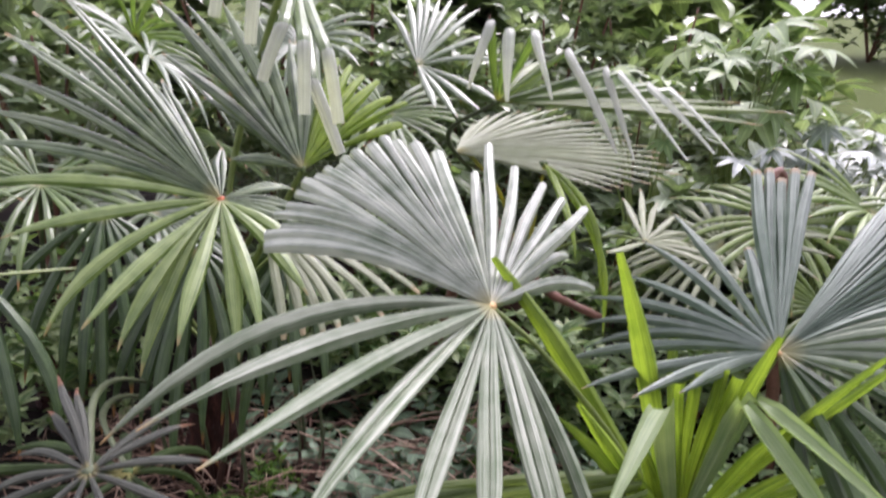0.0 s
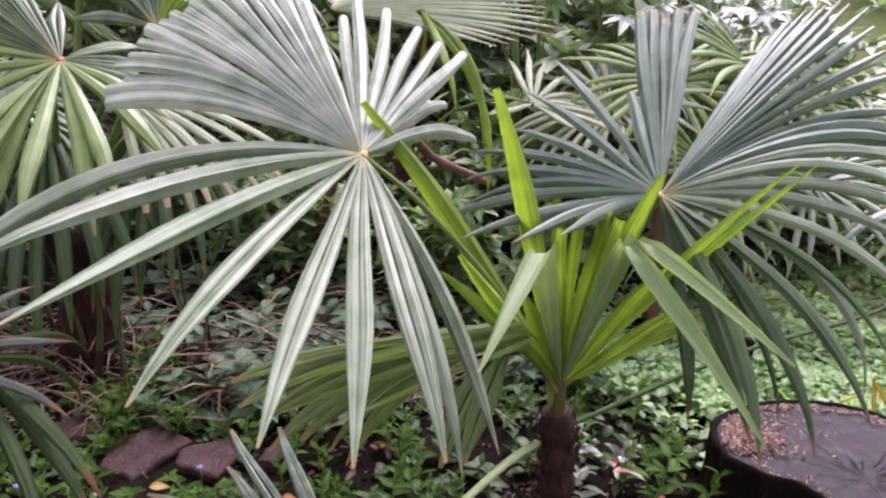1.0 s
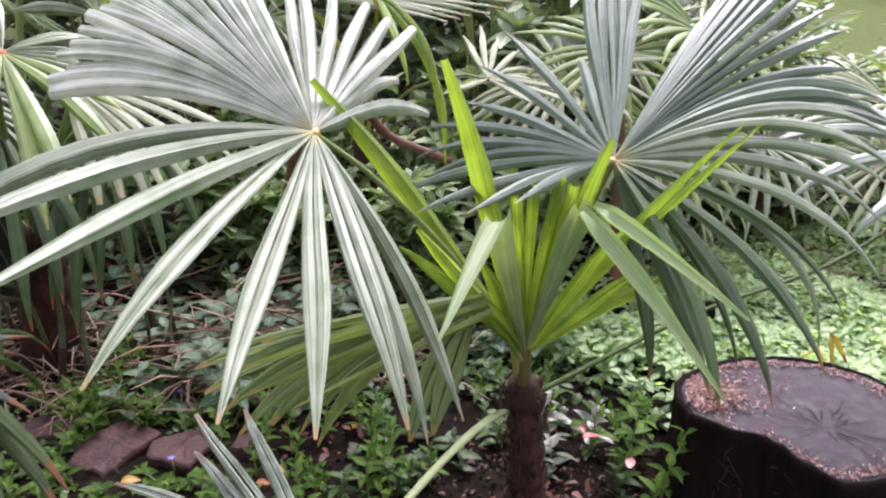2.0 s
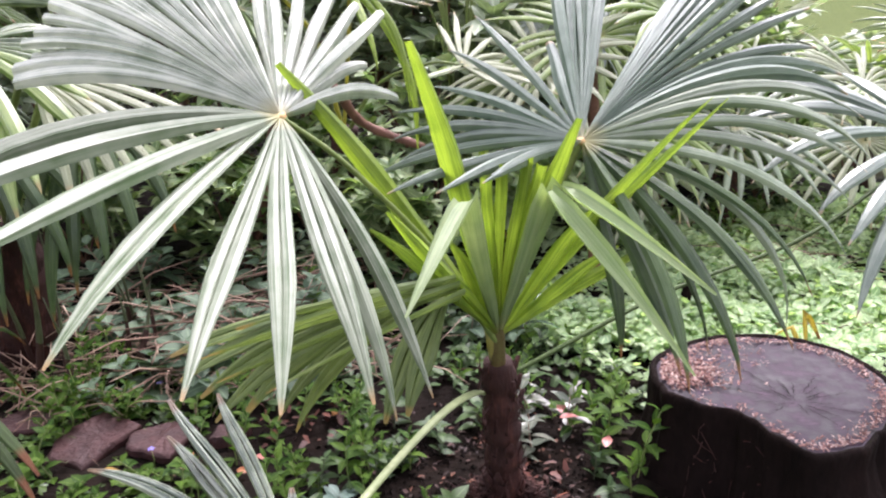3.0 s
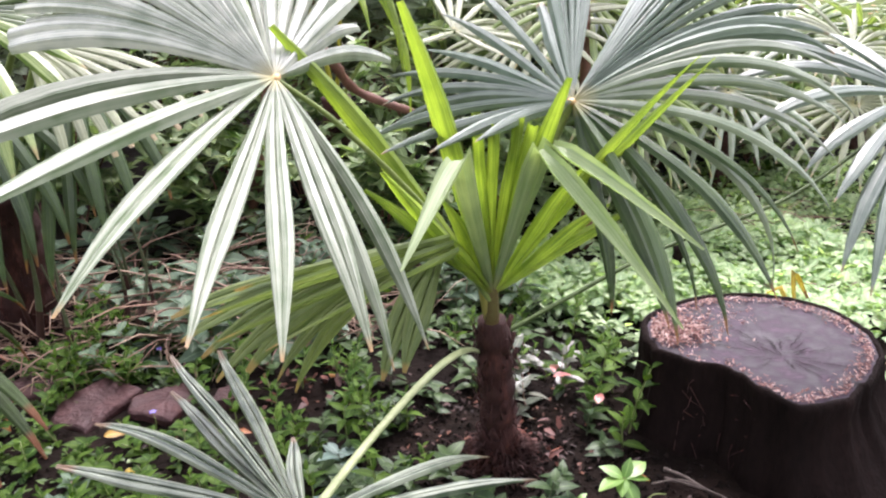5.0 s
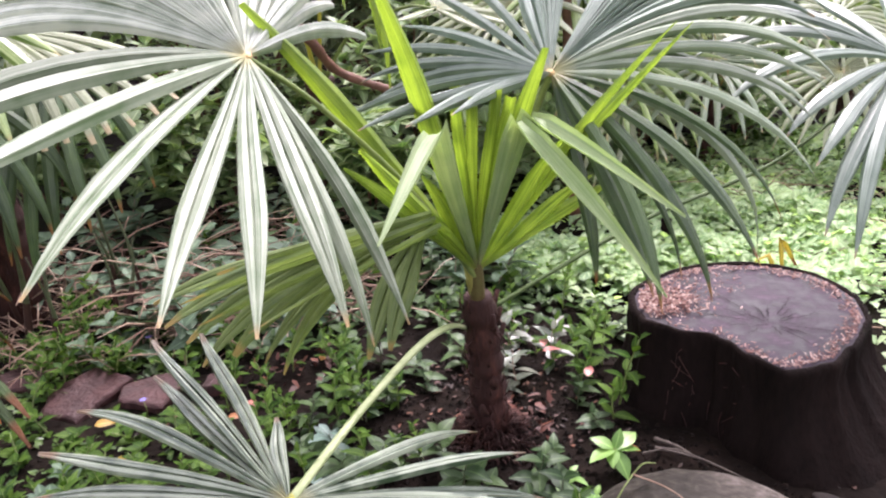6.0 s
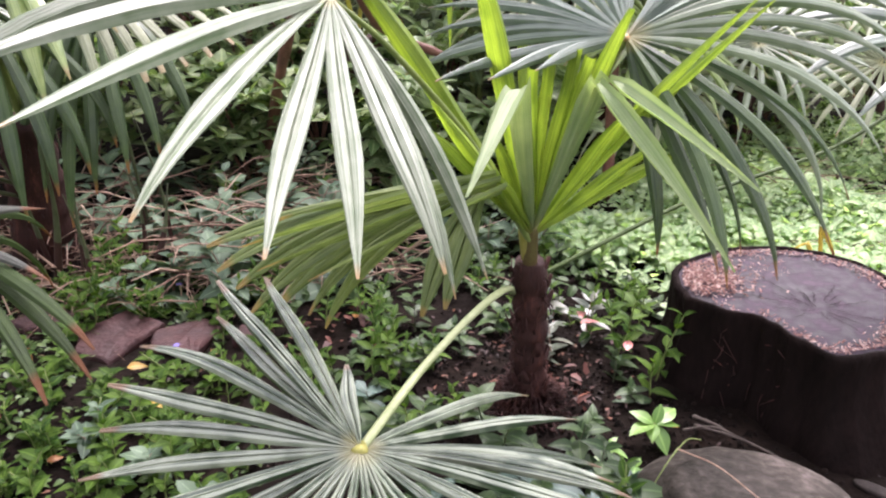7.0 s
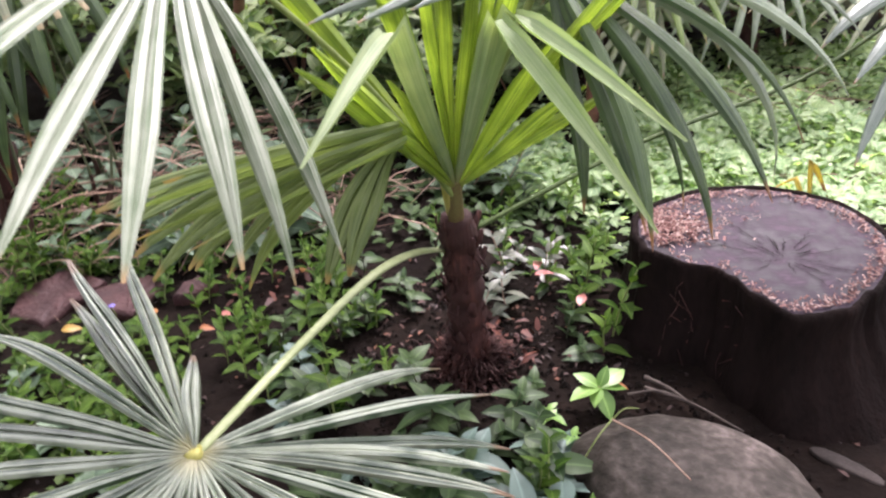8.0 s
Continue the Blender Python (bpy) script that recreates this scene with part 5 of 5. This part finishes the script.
def straw_mass(n, spots, seed, name, label, mat, thick=1.0, lift=0.05, longest=0.28):
    r = np.random.default_rng(seed)
    chunks = []
    for k in range(n):
        x0, x1, y0, y1 = spots[int(r.integers(len(spots)))]
        x, y = r.uniform(x0, x1), r.uniform(y0, y1)
        if not keeps_clear(x, y):
            continue
        d = heading(r.uniform(0, 360), r.uniform(0, 25))
        ln = r.uniform(0.05, longest)
        p = np.array((x, y, ground_z(x, y) + r.uniform(0.0, lift)))
        q = p + d * ln * 0.5 + np.array((0, 0, 0.012))
        e = p + d * ln + np.array((r.uniform(-0.02, 0.02), r.uniform(-0.02, 0.02), -0.3 * (d[2] * ln)))
        chunks.append(tube_data([p, q, e], np.array((0.0013, 0.0012, 0.0006)) * thick * r.uniform(0.7, 1.5), 4))
    v, f, u, ids = merge(chunks)
    tagged(new(name, mesh_of(name, v, f, mat)), label, "straw", kind="stuff")


straw_mass(800, [(-0.9, 0.4, 1.75, 2.8), (-0.3, 0.3, 1.8, 2.3), (-1.2, -0.4, 1.7, 2.4)], 3, "dry_straw", "dry brown stems and straw under the palms", STRAW, 1.3)
straw_mass(110, [(-0.55, 0.12, 1.9, 2.4), (-0.3, 0.1, 1.8, 2.1), (-0.95, -0.4, 2.0, 2.4)], 5, "dry_stems", "dead reddish-brown stems tangled among the plants", STRAW, 1.5, 0.16, 0.45)
straw_mass(160, [(1.2, 2.6, 1.3, 1.75), (1.4, 2.4, 2.0, 2.6)], 6, "dry_straw", "dry straw-coloured grass beyond the stump", STRAW)


def stick(points, r0, r1, mat, name, label, category="branch", sides=7):
    line = glide(points, 8)
    v, f = tube_data(line, np.linspace(r0, r1, len(line)) * (1 + 0.12 * np.sin(np.arange(len(line)) * 1.7)), sides)
    return tagged(new(name, mesh_of(name, v, f, mat)), label, category)


stick([(-0.12, 2.75, 0.0), (0.0, 2.5, 0.5), (0.1, 2.3, 0.78), (0.2, 2.17, 0.70), (0.28, 2.25, 0.59), (0.46, 2.23, 0.51)], 0.02, 0.012, BRANCH, "branch", "bare red-brown branch bent among the palms")
stick([(1.02, 2.3, 0.0), (0.98, 2.25, 0.55), (0.93, 2.2, 0.96), (0.83, 2.12, 0.85)], 0.02, 0.012, BRANCH, "branch", "bare reddish branch rising behind the palm")
TWIG = rough_material("dead_twig", [(0.3, (0.03, 0.022, 0.018)), (0.7, (0.11, 0.09, 0.075))], 40, 0.8, 0.4, 0.002)
stick([(0.714, 1.085, 0.02), (0.77, 1.017, 0.03), (0.82, 0.94, 0.03)], 0.003, 0.0016, TWIG, "twig", "thin dead twig lying beside the stone", "twig")
stick([(0.665, 1.04, 0.05), (0.72, 1.03, 0.055), (0.785, 1.0, 0.03)], 0.002, 0.0012, TWIG, "twig", "thin dead twig lying beside the stone", "twig")
stick([(0.725, 1.11, 0.02), (0.75, 1.07, 0.025), (0.775, 1.03, 0.018)], 0.0045, 0.002, TWIG, "twig", "short grey dead twig beside the stone", "twig")
FORK = (0.6, 0.94, 0.095)
stick([FORK, (0.63, 0.87, 0.112), (0.655, 0.79, 0.112)], 0.0014, 0.0009, STRAW, "grass_stem", "pale dry grass stem bent over the stone", "grass")
stick([FORK, (0.57, 0.92, 0.08), (0.535, 0.905, 0.03)], 0.0014, 0.001, PETIOLE, "grass_stem", "green grass stem beside the stone", "grass")
stick([FORK, (0.62, 0.945, 0.108), (0.645, 0.95, 0.1)], 0.0012, 0.0008, PETIOLE, "grass_stem", "green grass stem beside the stone", "grass")
OLDBARK = rough_material("old_bark", [(0.3, (0.012, 0.009, 0.007)), (0.7, (0.05, 0.04, 0.034))], 30, 0.85, 0.6, 0.003)
rock("bark_piece", (0.95, 0.862, 0.008), (0.055, 0.013, 0.006), -54, OLDBARK, "broken piece of grey bark beside the stump", 9.0, "bark", 0.6, 0.5)
needles = []
rn = np.random.default_rng(71)
for k in range(26):
    a = rn.uniform(188, 236)
    x, y = stump_point(a, 1.0)
    p = np.array((x, y, rn.uniform(0.0, 0.17))) + np.array((math.cos(radians(a)), math.sin(radians(a)), 0)) * rn.uniform(0.002, 0.02)
    d = heading(rn.uniform(0, 360), rn.uniform(-85, -20)) * rn.uniform(0.02, 0.06)
    needles.append(tube_data([p, p + d * 0.5 + rn.normal(0, 0.003, 3), p + d], [0.001, 0.0009, 0.0005], 4))
v, f, u, ids = merge(needles)
tagged(new("dry_needles", mesh_of("dry_needles", v, f, FIBRE)), "dry brown needles caught on the stump's bark", "leaf litter", kind="stuff")
stick([(1.17, 1.95, 0.0), (1.168, 1.948, 0.06), (1.166, 1.945, 0.12)], 0.016, 0.015, BARK, "post_stub", "short dark wooden stub in the ground cover", "post")
YELLOW = blade_material("yellow_blade", (0.3, 0.2, 0.02), (0.5, 0.38, 0.06), (0.2, 0.09, 0.03), 0.5, 0.4, 0.2, 0.8)
for k, (a, e, n1, a2, e2, n2) in enumerate(((10, 72, 0.16, 120, -55, 0.10), (-40, 60, 0.13, -60, -30, 0.08))):
    v, f, u = ribbon(bent(a, e, n1, a2, e2, n2), np.array((0.1, -0.8, 0.5)), 0.014, 1, 0.1, 0.3, 0.8, 900 + k)
    ob = new("yellow_leaf", mesh_of("yellow_leaf", v, f, YELLOW, u))
    ob.location = (1.31 + 0.02 * k, 1.57, ground_z(1.31, 1.57))
    tagged(ob, "single yellowing grass-like leaf bent behind the stump", "leaf", "yellow leaves")
stick([(-0.42, 2.2, 0.0), (-0.43, 2.08, 0.5), (-0.45, 1.95, 0.9), (-0.46, 1.92, 1.12)], 0.005, 0.003, STALK_DARK, "stem", "thin dark upright stem between palm leaves", "stem")

for i, (x, y, a) in enumerate(((0.655, 1.275, 30), (0.60, 1.40, 100), (0.62, 1.45, 200), (-0.22, 1.47, 60), (-0.05, 1.52, 150))):
    v, f, u = blade(0.038, 0.02, curl=0.3)
    ob = new("red_leaf", mesh_of("red_leaf", v, f, RED, u))
    ob.matrix_world = matrix_to((x, y, ground_z(x, y) + (0.075 if i < 3 else 0.012)), a, 20)
    tagged(ob, "single red fading leaf among the green plants", "leaf", "red leaves")


ORANGE = plain_leaf("orange_leaf", (0.3, 0.1, 0.03), (0.48, 0.22, 0.08), 0.5)
GOLD = plain_leaf("yellow_fallen_leaf", (0.35, 0.2, 0.03), (0.55, 0.38, 0.08), 0.5)
for i, (x, y, a, q, mat) in enumerate(((-0.37, 1.5, 80, 1.2, GOLD), (-0.2, 1.53, 20, 1.0, ORANGE), (-0.09, 1.46, 100, 0.9, ORANGE), (-0.52, 1.42, 10, 0.8, ORANGE), (-0.3, 1.36, 130, 0.9, GOLD),
                                       (-0.45, 1.2, 60, 0.8, ORANGE), (-0.1, 1.85, 30, 1.1, GOLD), (0.05, 1.95, 70, 1.1, ORANGE), (0.12, 1.6, 15, 1.0, ORANGE), (0.55, 0.95, 40, 0.7, ORANGE), (0.67, 1.11, 120, 0.7, ORANGE), (-0.6, 1.6, 150, 1.2, ORANGE))):
    v, f, u = blade(0.032 * q, 0.017 * q, curl=0.5)
    ob = new("fallen_leaf", mesh_of("fallen_leaf", v, f, mat, u))
    ob.matrix_world = matrix_to((x, y, ground_z(x, y) + 0.016), a, 12, 25)
    tagged(ob, "curled yellow fallen leaf on the soil" if mat is GOLD else "curled orange-brown fallen leaf on the soil", "leaf", "fallen leaves")
VIOLET = plain_leaf("violet_petal", (0.12, 0.1, 0.4), (0.28, 0.24, 0.65), 0.5)
pv, pf, pu = blade(0.009, 0.007, curl=0.3, rows=3)
petal = mesh_of("petal", pv, pf, VIOLET, pu)
for i, (x, y) in enumerate(((-0.27, 1.53), (-0.3, 1.83), (-0.62, 1.47), (-0.02, 1.98))):
    flower = new("small_flower")
    z = ground_z(x, y)
    v, f = tube_data([(0, 0, -0.01), (0.003, 0, 0.02), (0, 0, 0.045)], [0.001, 0.001, 0.0008], 5)
    part("stem", mesh_of("stem", v, f, PETIOLE), flower)
    for k in range(5):
        part("petal", petal, flower, "", matrix_to((0, 0, 0.045), k * 72, 20))
    flower.location = (x, y, z)
    tagged(flower, "tiny violet flower among the creeping weeds", "flower", "violet flowers")


# ---------------------------------------------------------------- shrubs and trees behind
def shrub(x, y, height, spread, n, length, width, mat, seed, label, name="shrub", cat="shrub"):
    r = np.random.default_rng(seed)
    thing = new(name)
    thing.location = (x, y, ground_z(x, y))
    tips = []
    for k in range(7):
        a = r.uniform(0, 6.28)
        end = np.array((math.cos(a) * spread * r.uniform(0.3, 0.8), math.sin(a) * spread * r.uniform(0.3, 0.8), height * r.uniform(0.6, 1.0)))
        line = glide([(0, 0, -0.02), tuple(end * 0.5 + np.array((0, 0, 0.1 * height))), tuple(end)], 6)
        v, f = tube_data(line, np.linspace(0.009, 0.003, len(line)) * height, 6)
        part("limb", mesh_of("limb", v, f, BRANCH), thing)
        tips += [line[i] for i in range(4, len(line))]
    chunks = []
    for k in range(n // 7):
        c = tips[int(r.integers(len(tips)))] + r.normal(0, 0.22, 3) * np.array((spread, spread, height * 0.6))
        c[2] = max(0.05, c[2])
        a0 = r.uniform(0, 360)
        for j in range(7):
            s = r.uniform(0.7, 1.25)
            chunks.append(placed(blade(length * s, width * s, curl=r.uniform(0, 0.4), rows=4), matrix_to(c, a0 + j * 137.5, r.uniform(-20, 55), r.uniform(-20, 20))))
    v, f, u, ids = merge(chunks)
    part("crown", mesh_of("crown", v, f, mat, u), thing, "leafy crown of loose rosettes")
    return tagged(thing, label, cat, "shrubs behind the palms")


for i, (x, y, h, s, n) in enumerate(((1.05, 2.95, 1.1, 0.45, 700), (1.55, 3.3, 1.15, 0.5, 900), (2.1, 3.5, 1.05, 0.5, 900), (0.75, 3.6, 1.25, 0.55, 900), (2.9, 4.1, 0.75, 0.6, 600), (0.1, 3.9, 1.6, 0.6, 1100),
                                      (-1.0, 3.9, 1.8, 0.7, 1100), (-1.9, 3.6, 1.9, 0.7, 1000), (1.3, 4.4, 1.5, 0.6, 1000), (2.0, 4.6, 1.1, 0.5, 800), (0.5, 4.8, 2.0, 0.7, 1100), (-0.6, 5.0, 2.2, 0.8, 1200))):
    shrub(x, y, h, s, int(n * 1.5), 0.115, 0.055, SHRUB, 200 + i, "evergreen shrub with glossy leaves, paled in colour for sky sheen")
BIGLEAF = plain_leaf("big_shrub_leaf", (0.13, 0.2, 0.08), (0.34, 0.4, 0.22), 0.4, 0.6, 0.2, 20, True)
for i, (x, y, h, s, n) in enumerate(((1.5, 4.0, 1.75, 0.45, 420), (1.1, 4.9, 1.9, 0.5, 420))):
    shrub(x, y, h, s, n, 0.19, 0.075, BIGLEAF, 240 + i, "tall shrub with large light green leaves")
# silvery grey here is painted sky sheen
SHEENLEAF = plain_leaf("sky_sheen_lobed_leaf", (0.18, 0.22, 0.2), (0.38, 0.41, 0.39), 0.42, 0.6, 0.15)
LOBED = plain_leaf("green_lobed_leaf", (0.1, 0.17, 0.06), (0.24, 0.31, 0.14), 0.5, 0.35, 0.3)


def lobed_leaf(size, mat):
    """One hand-shaped leaf: seven joined lobes round the stalk's end."""
    chunks = []
    for k in range(7):
        a = -120 + 40 * k
        q = size * (1 - 0.12 * abs(k - 3))
        chunks.append(placed(blade(q, q * 0.3, fold=0.2, curl=0.35, rows=5), matrix_to((0, 0, 0), a, 4)))
    v, f, u, ids = merge(chunks)
    return mesh_of("leaf", v, f, mat, u)


def lobed_shrub(x, y, lo, hi, spread, n, size, mat, seed, label):
    r = np.random.default_rng(seed)
    thing = new("lobed_shrub")
    thing.location = (x, y, ground_z(x, y))
    kinds = [lobed_leaf(size * q, mat) for q in (0.75, 0.9, 1.1)]
    for k in range(n):
        a = r.uniform(0, 6.28)
        d = spread * math.sqrt(r.uniform(0.02, 1))
        end = np.array((math.cos(a) * d, math.sin(a) * d * 0.6, r.uniform(lo, hi)))
        line = glide([(0, 0, -0.02), (end[0] * 0.4, end[1] * 0.4, end[2] * 0.7), tuple(end)], 6)
        v, f = tube_data(line, np.linspace(0.007, 0.0025, len(line)), 6)
        part("stalk", mesh_of("stalk", v, f, PETIOLE), thing)
        part("leaf", kinds[k % 3], thing, "", matrix_to(end, 180 + r.uniform(-70, 70), r.uniform(-45, 5), r.uniform(-25, 25)))
    return tagged(thing, label, "shrub", "lobed shrubs")


lobed_shrub(1.22, 2.75, 0.72, 1.08, 0.32, 40, 0.12, SHEENLEAF, 1, "shrub with hand-shaped leaves, sky sheen painted silvery")
lobed_shrub(1.5, 3.0, 0.8, 1.15, 0.32, 34, 0.12, SHEENLEAF, 2, "shrub with hand-shaped leaves, sky sheen painted silvery")
lobed_shrub(1.08, 3.05, 1.15, 1.5, 0.3, 22, 0.19, LOBED, 3, "tall shrub with large green hand-shaped leaves")
lobed_shrub(0.72, 2.95, 0.95, 1.3, 0.2, 14, 0.13, LOBED, 4, "tall shrub with large green hand-shaped leaves")
UNDER = plain_leaf("undergrowth_leaf", (0.06, 0.13, 0.04), (0.3, 0.36, 0.19), 0.5, 0.3, 0.3, 30, True)
for i, (x, y, h, s, n) in enumerate(((-0.15, 2.65, 0.45, 0.3, 800), (0.35, 2.5, 0.4, 0.28, 800), (-0.75, 2.95, 0.5, 0.4, 900), (0.1, 3.15, 0.6, 0.4, 900), (-1.3, 2.5, 0.5, 0.35, 800), (-1.4, 1.9, 0.4, 0.3, 700))):
    shrub(x, y, h, s, n, 0.07, 0.032, UNDER, 260 + i, "low dark green undergrowth between the palms")
PALEBUSH = plain_leaf("pale_undergrowth_leaf", (0.15, 0.24, 0.1), (0.42, 0.5, 0.32), 0.42, 0.5, 0.3, 30, True)
for i, (x, y, h, s, n) in enumerate(((0.85, 2.6, 0.42, 0.3, 800), (1.35, 2.75, 0.4, 0.3, 700), (2.0, 2.9, 0.45, 0.35, 700), (1.0, 3.25, 0.75, 0.4, 900), (1.6, 3.05, 0.6, 0.4, 900), (2.15, 3.2, 0.7, 0.45, 900), (0.6, 3.05, 0.7, 0.35, 700), (2.7, 3.3, 0.6, 0.45, 800), (-0.2, 3.3, 0.8, 0.4, 700))):
    shrub(x, y, h, s, n, 0.075, 0.036, PALEBUSH, 280 + i, "pale green leafy shrub behind the rear palm")
for i, (x, y, h, s) in enumerate(((-2.8, 6.0, 3.0, 1.3), (0.3, 7.5, 3.2, 1.6), (-0.9, 8.5, 3.4, 1.6), (1.6, 9.5, 3.2, 1.6), (-6.0, 8.0, 3.4, 1.8), (9.0, 11.5, 2.7, 1.6), (3.0, 17.0, 3.6, 3.0), (13.0, 16.0, 3.6, 3.0), (7.0, 22.0, 4.0, 2.4), (10.3, 21.0, 4.0, 2.4), (4.2, 13.0, 3.2, 1.2), (13.5, 22.0, 4.2, 2.6))):
    shrub(x, y, h, s, 7000, 0.24, 0.13, TREE, 300 + i, "tall dark leafy bush beyond the bed", "bush", "bush")
